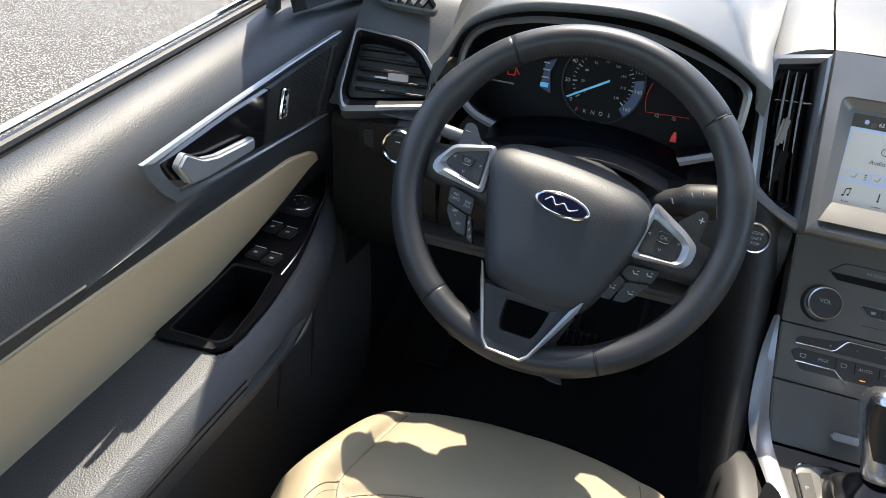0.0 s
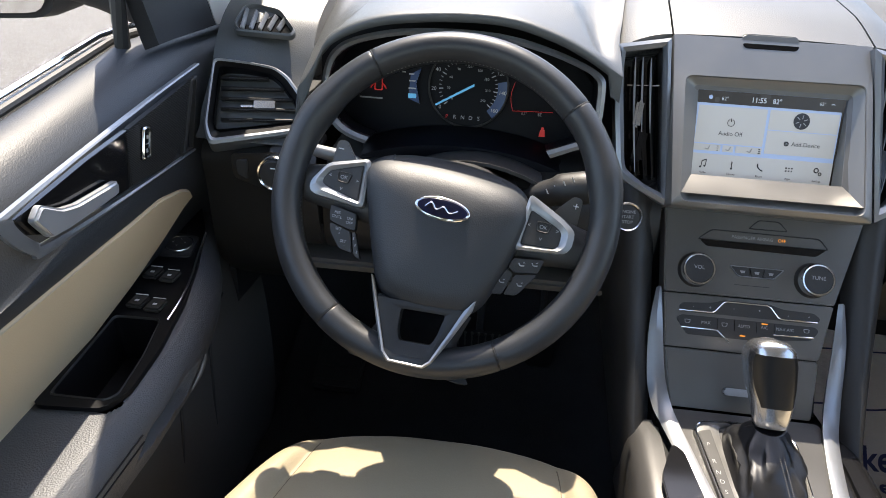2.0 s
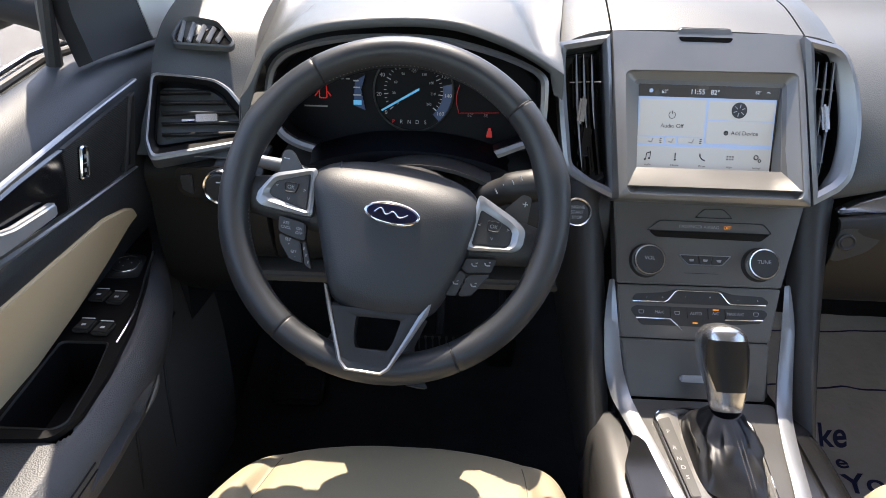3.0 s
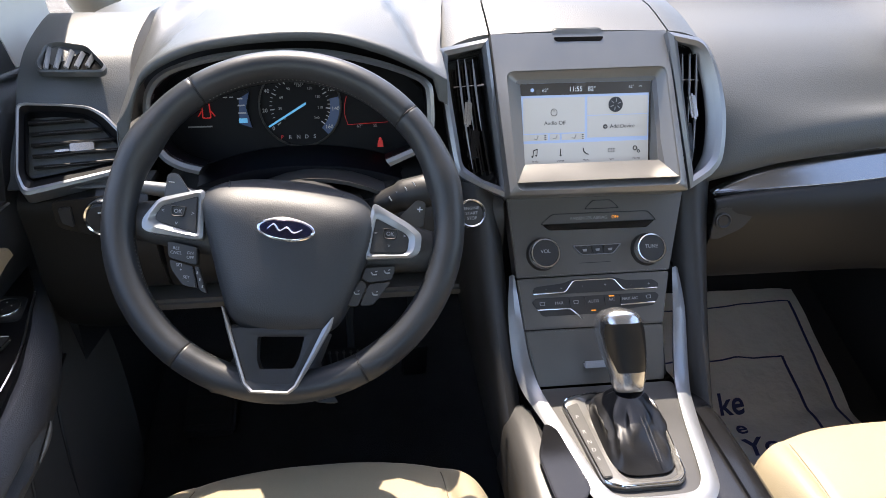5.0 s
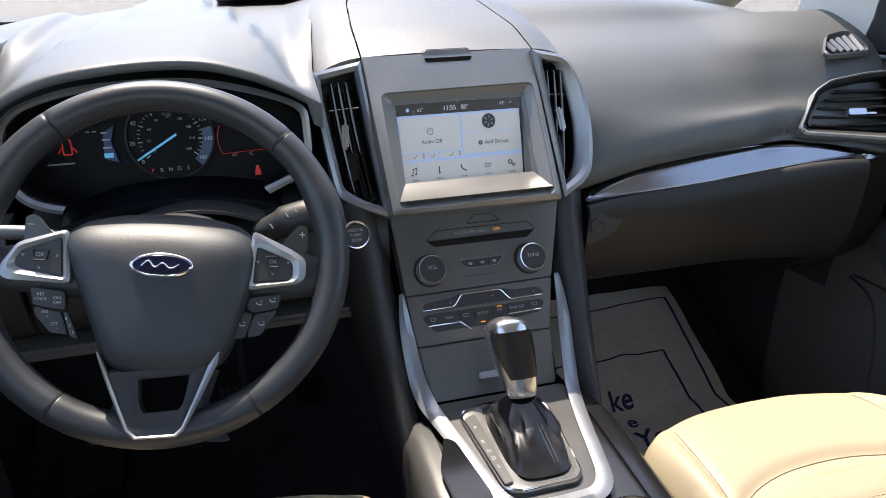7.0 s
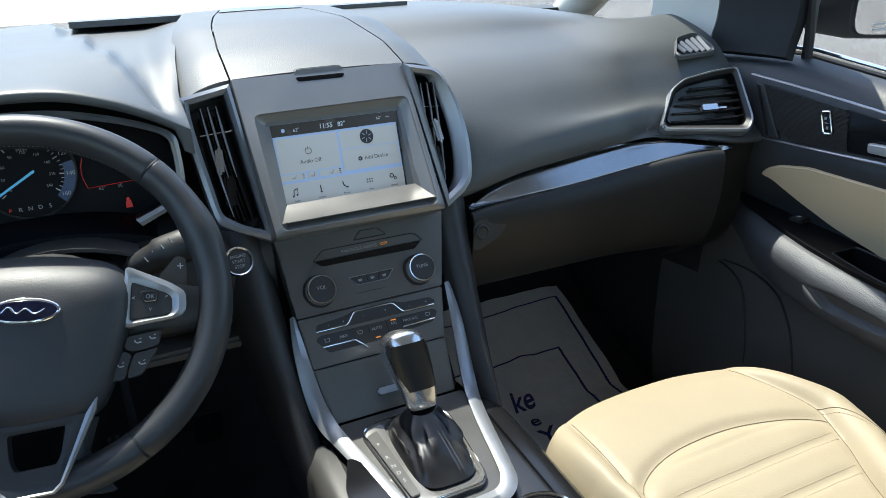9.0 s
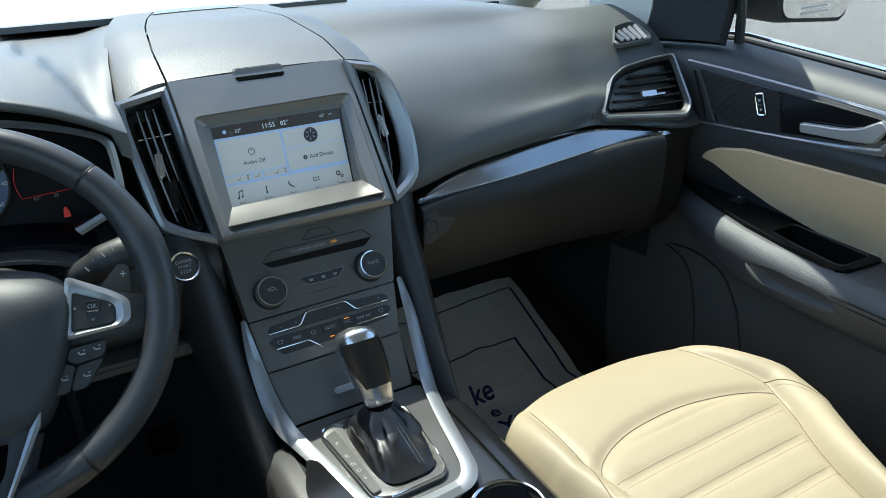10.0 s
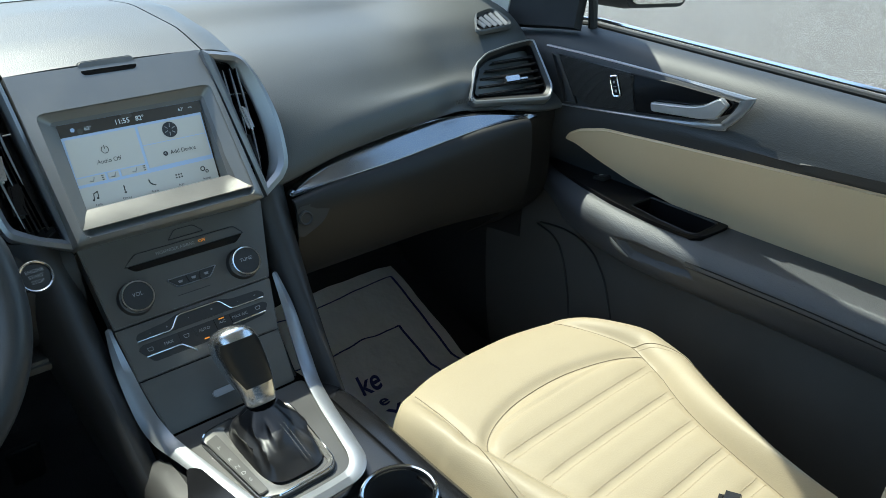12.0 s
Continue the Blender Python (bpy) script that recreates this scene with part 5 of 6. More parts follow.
part("shift_plate_rim", frame_ring(PLO, [(x * 0.965, (y + 0.09) * 0.97 - 0.09) for x, y in PLO], SHM @ pose(0, 0, 0.0085), 0.006, 0.0, 0.0006), CHROME, console)
part("plate_bed", plate(rounded([(-0.088, -0.006), (0.088, -0.006), (0.064, -0.185), (-0.064, -0.185)], 0.01), SHM @ pose(0, 0, 0.001), 0.006), CONSOLEPL, console)
gate = part("gate_strip", plate(rounded([(-0.0625, -0.0490), (-0.0475, -0.0435), (-0.0405, -0.1615), (-0.0510, -0.1625)], 0.003), SHM @ pose(0, 0, 0.0095), 0.004, 0.0008), CONSOLEPL, console)
for k, w in enumerate("PRNDS"):
    part("gear_letter", text_mesh(w, SHM @ pose(-0.0545 + 0.0014 * k, (-0.069, -0.094, -0.110, -0.1225, -0.1360)[k], 0.0097), 0.0075, 0.0001), GREYMARK, gate, smooth=0)
# cup holders
for x, y, z in ((0.066, -0.405, 0.679),):
    m = basis((x, y, z), (1, 0, 0), (0, 1, 0.10))
    r = 0.042
    holder = part("cup_holder", grid([[m @ Vector((q * math.cos(a), q * math.sin(a), hh)) for a in np.linspace(0, math.tau, 49)[:-1]] for q, hh in ((r + 0.001, 0.001), (r, 0.0045), (r - 0.002, 0.0055), (r - 0.004, 0.0045), (r - 0.005, 0.0))], False, True), CHROME, console, "chrome-rimmed cup holder")
    part("well", grid([[m @ Vector((q * math.cos(a), q * math.sin(a), h)) for a in np.linspace(0, math.tau, 41)[:-1]] for q, h in ((r - 0.0045, 0.003), (r - 0.006, -0.02), (r - 0.008, -0.07), (0.001, -0.072))], False, True), MATTE, holder)
part("side_recess", plate(rounded([(-0.094, -0.070), (-0.082, -0.080), (-0.066, -0.170), (-0.080, -0.190), (-0.108, -0.185), (-0.112, -0.120)], 0.008, 3), SHM @ pose(0, 0, 0.0065), 0.004, 0.001), GLOSS, console)
part("side_key", box(basis((-0.088, -0.325, 0.690), (1, 0.3, 0), (0, 1, 0.1)), 0.030, 0.030, 0.010, 0.004), PANEL, console)

# ---- gear shifter ----
shifter = thing("gear_shifter", (0.0, -0.255, 0.70), "gear lever with black and chrome knob and leather boot", "gear lever")
UP = spline([(0.0055, -0.226, 0.742), (0.0045, -0.218, 0.764), (0.0005, -0.208, 0.788), (-0.0035, -0.200, 0.814), (-0.0065, -0.197, 0.835)], 5)
FRONT = Vector((0, -0.9, 0.36)).normalized()
WIDE = [(0, 0.0165), (0.12, 0.0190), (0.45, 0.0255), (0.70, 0.0275), (0.86, 0.0245), (0.95, 0.0165), (1, 0.006)]
DEEP = [(0, 0.0140), (0.15, 0.0180), (0.55, 0.0260), (0.80, 0.0290), (0.93, 0.0235), (1, 0.011)]


def lever_at(i, a, grow=1.0):
    """A place on the knob: i along its length, a round it, 90 degrees facing the rear."""
    p, t = Vector(UP[i]), i / (len(UP) - 1)
    c, s_ = math.cos(a), math.sin(a)
    return p + Vector((math.copysign(abs(c) ** 0.8, c) * lerp(WIDE, t)[0] * grow, 0, 0)) + FRONT * (math.copysign(abs(s_) ** 0.8, s_) * lerp(DEEP, t)[0] * grow)


part("knob", loft([[lever_at(i, a) for a in np.linspace(0, math.tau, 33)[:-1]] for i in range(len(UP))]), BRUSHED, shifter, "brushed metal knob shell")
part("inlay", grid([[lever_at(i, radians(90 + w * (30 + 22 * math.sin(math.pi * min(1, (i - 2) / 17)) + 16 * (i / 20) ** 2)), 1.012) for w in np.linspace(-1, 1, 15)] for i in range(5, 17)], thick=0.0006), KNOBBLACK, shifter, "gloss black inlay")
part("cap", grid([[lever_at(i, radians(90 + w * (58 + 10 * (i - 17))), 1.018) for w in np.linspace(-1, 1, 17)] for i in range(16, 21)], thick=0.0004), BRUSHED, shifter, "polished top")
part("collar", turned(basis(UP[0], (1, 0, 0), (0, 0.85, 0.4)), [(0.0170, -0.008), (0.0178, -0.002), (0.0170, 0.003), (0.010, 0.003)], 24), GLOSS, shifter)
boot = []
for k, t in enumerate(np.linspace(0, 1, 14)):
    ring = []
    for a in np.linspace(0, math.tau, 49)[:-1]:
        c, s_ = math.cos(a), math.sin(a)
        top = Vector((0.004 + 0.016 * c, -0.230 + 0.014 * s_, 0.742))
        sq = Vector((math.copysign(abs(c) ** 0.55, c), math.copysign(abs(s_) ** 0.55, s_), 0))
        bottom = SHM @ Vector((0.001 + sq.x * 0.0385, -0.094 + sq.y * 0.065, 0.004))
        q = top.lerp(bottom, t ** 1.1)
        fold = math.sin(t * math.pi) * (0.0032 * math.sin(4 * a + 5 * t) + 0.0022 * math.sin(9 * a - 7 * t + 1) + 0.006 * noise.noise(Vector((3 * c, 3 * s_, 4.5 * t))))
        bulge = 0.004 * math.sin(t * math.pi)
        out = (q - Vector((0.003, -0.245, q.z))).normalized()
        ring.append(q + out * (fold + bulge))
    boot.append(ring)
part("boot", grid(boot, False, True), BOOT, shifter, "gathered black leather boot")
for off in (-0.0022, 0.0022):
    bm = bmesh.new()
    for k in range(34):
        t = 0.04 + 0.92 * k / 34
        p = Vector((0.004 + 0.010 * t + off, -0.2445 - 0.069 * t ** 1.05 - 0.006 * math.sin(t * math.pi), 0.7435 - 0.044 * t))
        q = p + Vector((0.0004, -0.0012, -0.0004))
        for v in ((p, q),):
            bm.faces.new([bm.verts.new(w) for w in (p + Vector((-0.0005, 0, 0.0042)), p + Vector((0.0005, 0, 0.0042)), q + Vector((0.0005, 0, 0.0042)), q + Vector((-0.0005, 0, 0.0042)))])
    part("stitching", bm, HARD, shifter, smooth=0)

# ---- outer vents of the dashboard ----
def outer_vent(side):
    v = thing("air_vent", (side * 0.62, -0.04, 1.0), "trapezoid air vent with black slats in a satin silver frame", "air vent", "outer dashboard vents")
    m = basis((side * 0.68, -0.056, 1.012), (1, -side * 0.30, 0), (0, 0.067, 0.091))
    k = side
    if side > 0:
        o = ((0.000, 0.0645), (-0.0465, 0.0596), (-0.0977, 0.0492), (-0.1242, 0.0314), (-0.1545, -0.0295), (-0.1500, -0.0405), (-0.0097, -0.0547), (0.0045, -0.033))
        i = ((-0.0085, 0.0555), (-0.0476, 0.0508), (-0.0935, 0.0412), (-0.1154, 0.0270), (-0.1405, -0.0200), (-0.1370, -0.0265), (-0.0170, -0.0365), (-0.0065, -0.0271))
    else:
        o = ((0.000, 0.0570), (-0.0440, 0.0520), (-0.0760, 0.0460), (-0.0920, 0.0345), (-0.1130, 0.0025), (-0.1180, -0.0400), (0.0046, -0.0590), (0.0107, -0.033))
        i = ((-0.0080, 0.0470), (-0.0467, 0.0425), (-0.0700, 0.0375), (-0.0830, 0.0260), (-0.1000, -0.0010), (-0.1040, -0.0250), (-0.0050, -0.0375), (-0.0005, -0.028))
    o, i = ([(k * x, y) for x, y in q] for q in (o, i))
    o, i = rounded(o, 0.008, 3), rounded(i, 0.006, 3)
    w = [(0.62 * a[0] + 0.38 * b[0], 0.62 * a[1] + 0.38 * b[1]) for a, b in zip(o, i)]
    part("frame", frame_ring(o, w, m @ pose(0, 0, 0.006), 0.03, 0.0005, 0.0012), SILVER, v, "satin silver frame")
    part("bevel", grid([[m @ Vector((*p, 0.0052)) for p in w], [m @ Vector((*p, -0.004)) for p in i]], False, True), VENTBLACK if side < 0 else HARD, v)
    part("liner", grid([[m @ Vector((*p, 0.0)) for p in i], [m @ Vector((*p, -0.045)) for p in i]], False, True), VENTBLACK, v)
    part("back", plate(i, m @ pose(0, 0, -0.044), 0.004), GLOSS, v)
    inner = 0.0 if side > 0 else 0.022
    for y in (0.034, 0.020, 0.006, -0.008, -0.022):
        x0, x1 = lerp([(-0.04, -0.132), (-0.02, -0.134), (0.01, -0.120), (0.032, -0.094), (0.045, -0.07)], y)[0] + inner, -0.009
        part("slat", grid([[m @ Vector((k * x, y + dy + 0.0012 * math.sin(14 * x), dz)) for dy, dz in ((0.0015, -0.0015), (0.0, -0.0005), (-0.0025, -0.0025), (0.004, -0.026))] for x in np.linspace(x0, x1, 9)], thick=0.0012), VENTBLACK, v)
        part("slat_edge", tube([m @ Vector((k * x, y - 0.0012 + 0.0012 * math.sin(14 * x), -0.0012)) for x in np.linspace(x0 + 0.004, x1 - 0.01, 9)], 0.0006, 6), HARD, v)
    xt = -0.0635 - 0.001 * side
    part("tab", loft([[m @ Vector((k * xt + a * w, -0.005 + b * 0.0050, z)) for a, b in ((-1, -0.8), (-0.9, -1), (0.9, -1), (1, -0.8), (1, 0.8), (0.9, 1), (-0.9, 1), (-1, 0.8))] for w, z in ((0.0125, -0.012), (0.0140, 0.003), (0.0128, 0.0050))]), BRUSHED, v, "chrome thumb tab")
    part("tab_arm", box(m @ pose(k * (xt + 0.022), -0.006, -0.003), 0.016, 0.003, 0.010, 0.001), BRUSHED, v)
    return v
outer_vent(-1)
outer_vent(1)

# ---- side window demisters on the pad ----
def demister(side):
    v = thing("demister_vent", (side * 0.655, 0.06, 1.09), "small fan-shaped window demister grille", "air vent", "window demisters")
    m = basis((side * 0.638, 0.034, 1.1025), (1, -side * 0.10, 0), (0, 0.85, 0.5))
    k = side
    o = rounded([(k * x, y) for x, y in ((0.042, -0.010), (0.036, 0.028), (0.022, 0.032), (-0.014, 0.022), (-0.041, -0.020), (-0.038, -0.031), (0.036, -0.026))], 0.007, 3)
    i = [(x * 0.88, y * 0.86) for x, y in o]
    part("frame", frame_ring(o, i, m @ pose(0, 0, 0.003), 0.008, 0.003, 0.001), PAD, v)
    part("back", plate(i, m @ pose(0, 0, -0.004), 0.003), GLOSS, v)
    for j in range(5):
        part("slat", box(m @ pose(k * (-0.020 + 0.0125 * j), -0.004 + 0.0018 * j, -0.0005, 0, 38 * k, k * (14 - 4 * j)), 0.0026, 0.026 + 0.0045 * j, 0.0065, 0.001), PANEL, v)
    return v
demister(-1)
demister(1)


# ---- seats ----
def seat(side, name, label):
    cx = 0.342 if side > 0 else -0.355
    t = thing(name, (cx, -0.45, 0.32), label, "seat")
    HW = 0.212

    def field(v):
        """Half width of the pleated middle, narrowing to the rear."""
        return 0.74 - 0.60 * max(0.0, v - 0.30)

    FIRST, STEP = 0.388, 0.098

    def bow(u):
        """The seam between the front roll and the pleats."""
        return 0.350 - 0.095 * max(0, 1 - (u / 0.71) ** 2) ** 0.55

    def top(u, v):
        """A place on the cushion: u across from -1 to 1, v from the front lip 0 to the rear 1."""
        half = HW * (0.88 + 0.12 * min(1, v * 3.5) ** 0.7) * (1 - 0.10 * v) * (1 - 0.85 * max(0.0, v - 0.44) * smoothstep((side * u - 0.3) / 0.5)) * (1 + 0.08 * math.exp(-((v - 0.33) / 0.16) ** 2) * smoothstep((side * u - 0.3) / 0.5))
        lip = max(0.0, 1 - v / 0.30)
        y = -0.214 - 0.52 * v - 0.050 * abs(u) ** 2.6 * max(0, 1 - v / 0.35)
        z = 0.678 - 0.094 * v - 0.026 * lip ** 2.8
        f = field(v)
        edge = max(0.0, (abs(u) - f) / (1.0 - f))
        z += (0.003 + 0.034 * v) * math.sin(min(1, edge * 1.15) * math.pi) - 0.024 * edge ** 5
        z -= 0.004 * math.exp(-((abs(u) - f) / 0.035) ** 2) * smoothstep(v * 8)
        if abs(u) < 0.74:
            z -= 0.0055 * math.exp(-((v - bow(u)) / 0.020) ** 2) * smoothstep((0.715 - abs(u)) / 0.05)
            z += 0.003 * smoothstep((v - bow(u)) / 0.06) * smoothstep((f - abs(u)) / 0.25)
            if v > 0.30:
                w = ((v - FIRST) / STEP + 0.5) % 1.0 - 0.5
                z -= 0.0032 * math.exp(-(w / 0.16) ** 2) * smoothstep((f - abs(u)) / 0.14) * smoothstep((v - bow(u)) / 0.03)
        z += 0.0012 * noise.noise(Vector((u * 3 + side, v * 5, 2.0))) + 0.0006 * noise.noise(Vector((u * 11, v * 9 + side, 5.0))) * edge
        return Vector((cx + u * half * (1 + 0.07 * side * u * min(1.0, v * 4)), y, z + 0.008))

    vs = np.linspace(0, 1, 160)
    body = [[top(u, v) for u in np.concatenate([np.linspace(-1, -field(v), 20)[:-1], np.linspace(-field(v), field(v), 60), np.linspace(field(v), 1, 20)[1:]])] for v in vs]
    skirt = [[Vector((cx + (p.x - cx) * s, p.y + dy, p.z - dz)) for p in body[0]] for s, dy, dz in ((0.96, -0.02, 0.21), (0.985, 0.008, 0.11), (1.0, 0.014, 0.045), (1.002, 0.009, 0.016))]
    rows = []
    for r in skirt + body:
        a, b = r[0], r[-1]
        left = [Vector((a.x - dx, a.y, a.z - dz)) for dx, dz in ((-0.01, 0.20), (0.006, 0.12), (0.010, 0.05), (0.006, 0.016))]
        right = [Vector((b.x + dx, b.y, b.z - dz)) for dx, dz in ((0.006, 0.016), (0.010, 0.05), (0.006, 0.12), (-0.01, 0.20))]
        rows.append(left + list(r) + right)
    part("cushion", grid(rows), BEIGE, t, "cream leather cushion", smooth=60)

    # thin dark brown tubes paint the shade in the seam valleys
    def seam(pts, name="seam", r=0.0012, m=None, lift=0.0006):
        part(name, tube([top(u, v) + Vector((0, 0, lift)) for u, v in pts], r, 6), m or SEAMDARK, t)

    def dashes(line, name="stitching"):
        bm = bmesh.new()
        for a, b in zip(line[::2], line[1::2]):
            p, q = top(*a), top(*b)
            w = (q - p).cross(Vector((0, 0, 1))).normalized() * 0.0006
            low, high = [[bm.verts.new(x + Vector((0, 0, z))) for x in (p + w, q + w, q - w, p - w)] for z in (-0.0006, 0.0005)]
            bm.faces.new(high)
            for k in range(4):
                bm.faces.new((low[k], low[k - 3], high[k - 3], high[k]))
        part(name, bm, TANSTITCH, t, smooth=0)

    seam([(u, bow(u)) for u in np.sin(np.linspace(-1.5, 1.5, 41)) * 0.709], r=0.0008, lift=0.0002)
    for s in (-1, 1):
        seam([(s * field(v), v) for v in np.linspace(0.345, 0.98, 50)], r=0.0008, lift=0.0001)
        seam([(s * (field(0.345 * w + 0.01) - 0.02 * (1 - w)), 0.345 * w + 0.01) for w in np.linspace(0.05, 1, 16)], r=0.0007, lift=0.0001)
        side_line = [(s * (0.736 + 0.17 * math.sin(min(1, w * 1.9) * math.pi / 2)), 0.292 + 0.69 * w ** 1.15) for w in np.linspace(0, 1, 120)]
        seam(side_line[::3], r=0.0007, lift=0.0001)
        dashes([(u - s * 0.022, v + 0.008) for u, v in side_line])
    for k in range(7):
        v0 = FIRST + STEP * k
        for dv in (-0.011, 0.011):
            dashes([(u * (field(v0) - 0.015), v0 + dv) for u in np.linspace(-1, 1, 81)])
    if side > 0:
        loops = [[(cx + 0.045 + 0.235 * s * math.copysign(abs(math.cos(a)) ** 0.6, math.cos(a)), y + 0.055 * math.copysign(abs(math.sin(a)) ** 0.7, math.sin(a)), z) for a in np.linspace(0, math.tau, 33)[:-1]] for s, y, z in ((0.9, -0.835, 0.52), (1.0, -0.83, 0.58), (1.02, -0.83, 0.72), (1.0, -0.87, 0.97), (0.85, -0.94, 1.14), (0.6, -0.96, 1.18))]
        part("backrest", loft(loops), BEIGE, t)
    part("base", box(pose(cx, -0.46, 0.38), 0.34, 0.42, 0.12, 0.02), MATTE, t)
    return t


seat(1, "passenger_seat", "cream leather passenger seat with pleated cushion in full sun")
seat(-1, "driver_seat", "cream leather driver seat cushion streaked with sun")
buckle = thing("seat_belt_buckle", (0.352, -0.622, 0.605), "dark seat belt buckle lying on the cushion", "buckle")
part("body", box(pose(0.352, -0.622, 0.622, 0, 0, 20), 0.034, 0.030, 0.020, 0.007, 3), GLOSS, buckle)
part("webbing", box(pose(0.362, -0.660, 0.615, 0, 0, 20), 0.036, 0.06, 0.003, 0.001), RUBBER, buckle)


# ---- doors ----
def arm_z(y):
    return 0.785 + 0.16 * (y + 0.32)


def sill_z(y):
    return 1.077 + 0.200 * min(0.0, y + 0.071) + 0.03 * max(0.0, y + 0.071)


def door(side, name, label):
    d = thing(name, (side * 0.75, -0.4, 0.3), label, "car door")
    ys = np.linspace(0.16, -1.0, 30)

    def skin(y):
        sb, az = sill_z(y), arm_z(min(y, -0.05))
        zb = float(np.interp(y, [-0.98, -0.70, -0.53, -0.40, -0.28, -0.17, -0.115, 0.16], [0.840, 0.870, 0.888, 0.900, 0.911, 0.919, 0.914, 0.905]))
        return [(side * x, y, z) for x, z in ((0.80, sb - 0.02), (0.785, sb + 0.001), (0.762, sb + 0.001), (0.738, sb - 0.012), (0.718, sb - 0.040), (0.707, max(zb + 0.014, min(sb - 0.085, 0.5 * (sb + zb)))), (0.7035 + 0.278 * max(0.0, 0.915 - zb), zb + 0.001), (max(0.738, 0.7115 + 0.278 * (0.915 - az)), az + 0.005), (max(0.735, 0.7085 + 0.278 * (0.915 - az)), az - 0.05), (0.705, 0.60), (0.70, 0.40), (0.745, 0.27))]
    full = [[tuple(p) for p in spline(skin(y), 4)] for y in ys]
    part("panel", grid([r[:33] for r in full], thick=0.006), DOORPAD, d)
    part("lower_panel", grid([r[32:] for r in full], thick=0.006), DOORLOW, d, "hard dark lower door panel")
    part("outer_shell", grid([[(side * 0.806, y, sill_z(y) + 0.004), (side * 0.85, y, sill_z(y) - 0.03), (side * 0.93, y, 0.8), (side * 0.94, y, 0.5), (side * 0.90, y, 0.1)] for y in ys], thick=0.008), BODY, d, "white outer door skin")
    part("weatherstrip", tube([(side * 0.793, y, sill_z(y) + 0.004) for y in ys], 0.005, 8), RUBBER, d)
    part("belt_moulding", tube([(side * 0.806, y, sill_z(y) + 0.010) for y in ys], 0.0035, 8), CHROME, d, "bright belt moulding")
    k = 1 if side < 0 else -1
    DM = basis((side * 0.7025, 0, 0), (0, k, 0), (0, 0, 1))

    def face(pts):
        return [(k * y, z) for y, z in pts]
    # the insert leans out towards the armrest
    LEAN_IN = basis((side * 0.7035, 0, 0.915), (0, k, 0), (side * -0.032, 0, 0.115))
    BEI = [(-0.072, 0.890), (-0.088, 0.904), (-0.115, 0.914), (-0.17, 0.920), (-0.28, 0.911), (-0.40, 0.900), (-0.53, 0.888), (-0.70, 0.870), (-0.98, 0.840), (-0.98, 0.640), (-0.56, 0.715), (-0.485, 0.742), (-0.375, 0.774), (-0.295, 0.793), (-0.205, 0.825), (-0.145, 0.855), (-0.095, 0.884)]
    part("insert", plate(rounded([(k * y, (z - 0.915) * 1.038) for y, z in BEI], 0.008, 3), LEAN_IN @ pose(0, 0, 0.0025), 0.010, 0.0030, 3), BEIGEDOOR, d, "beige padded insert")

    def arm(y):
        w = lerp([(-1.0, 0.652), (-0.55, 0.646), (-0.43, 0.638), (-0.34, 0.631), (-0.25, 0.630), (-0.16, 0.644), (-0.10, 0.665), (-0.05, 0.690), (0.0, 0.716), (0.03, 0.733)], y)[0]
        z = arm_z(y)
        dip = min(1.0, max(0.0, (0.03 - y) / 0.10))
        return [(side * x, y, zz) for x, zz in ((0.736 + 0.10 * max(0.0, -0.30 - y), z + 0.003), (w + 0.035, z + 0.002), (w + 0.016, z - 0.004), (w + 0.002, z - 0.022), (w + 0.004, z - 0.048), (w + 0.025, z - 0.078 * dip - 0.01), (0.736, z - 0.095 * dip - 0.015))]
    ay = np.concatenate([np.linspace(0.03, -0.20, 26), np.linspace(-0.205, -0.50, 80), np.linspace(-0.52, -1.0, 12)])
    py = -0.240
    POCKET = [(0.729, -0.246), (0.677, -0.244), (0.667, -0.305), (0.664, -0.362), (0.672, -0.371), (0.729, -0.372)]
    PRESS = [(0.698 + (x - 0.698) * 1.16, -0.308 + (y + 0.308) * 1.10) for x, y in POCKET]
    PULL = rounded([(py, -0.034), (py - 0.040, -0.026), (py - 0.105, -0.025), (py - 0.132, -0.028), (py - 0.150, -0.050), (py - 0.09, -0.058), (py - 0.030, -0.062)], 0.008, 3)

    def pressed(p):
        """The armrest with its pocket and its pull cup pressed in."""
        x, y, z = p
        if abs(x) > 0.650 and z > arm_z(y) - 0.015:
            z -= 0.07 * smoothstep(depth_inside(PRESS, abs(x), y) / 0.002)
        elif -0.5 < y < -0.2 and z < arm_z(y) - 0.008:
            x += side * 0.012 * smoothstep(depth_inside(PULL, y, z - arm_z(y)) / 0.010)
        return (x, y, z)
    part("armrest", grid([[pressed(p) for p in spline(arm(y), 12)] for y in ay], thick=0.002), ARMPAD, d)
    for dz in (0.024, 0.031):
        line = []
        for y in np.linspace(-0.375, -1.0, 24):
            q = min(spline(arm(y), 12)[12:], key=lambda p: abs(p[2] - arm_z(y) + dz))
            line.append((q[0] - side * 0.0003, q[1], q[2]))
        part("arm_seam", tube(line, 0.0010, 6), SAIL, d)
    # switch plate with its pocket
    tilt = Vector((0, 1, 0.16)).normalized()
    AM = basis((side * 0.66, -0.25, arm_z(-0.25) + 0.005), (1, 0, 0), tilt)
    def ap(pts):
        return [(side * (x - 0.66), (y + 0.25)) for x, y in pts]
    PO = rounded(ap(POCKET), 0.006, 3)
    cx, cy = side * 0.038, -0.060
    def shrunk(poly, sx, sy):
        return [((x - cx) * sx + cx, (y - cy) * sy + cy) for x, y in poly]
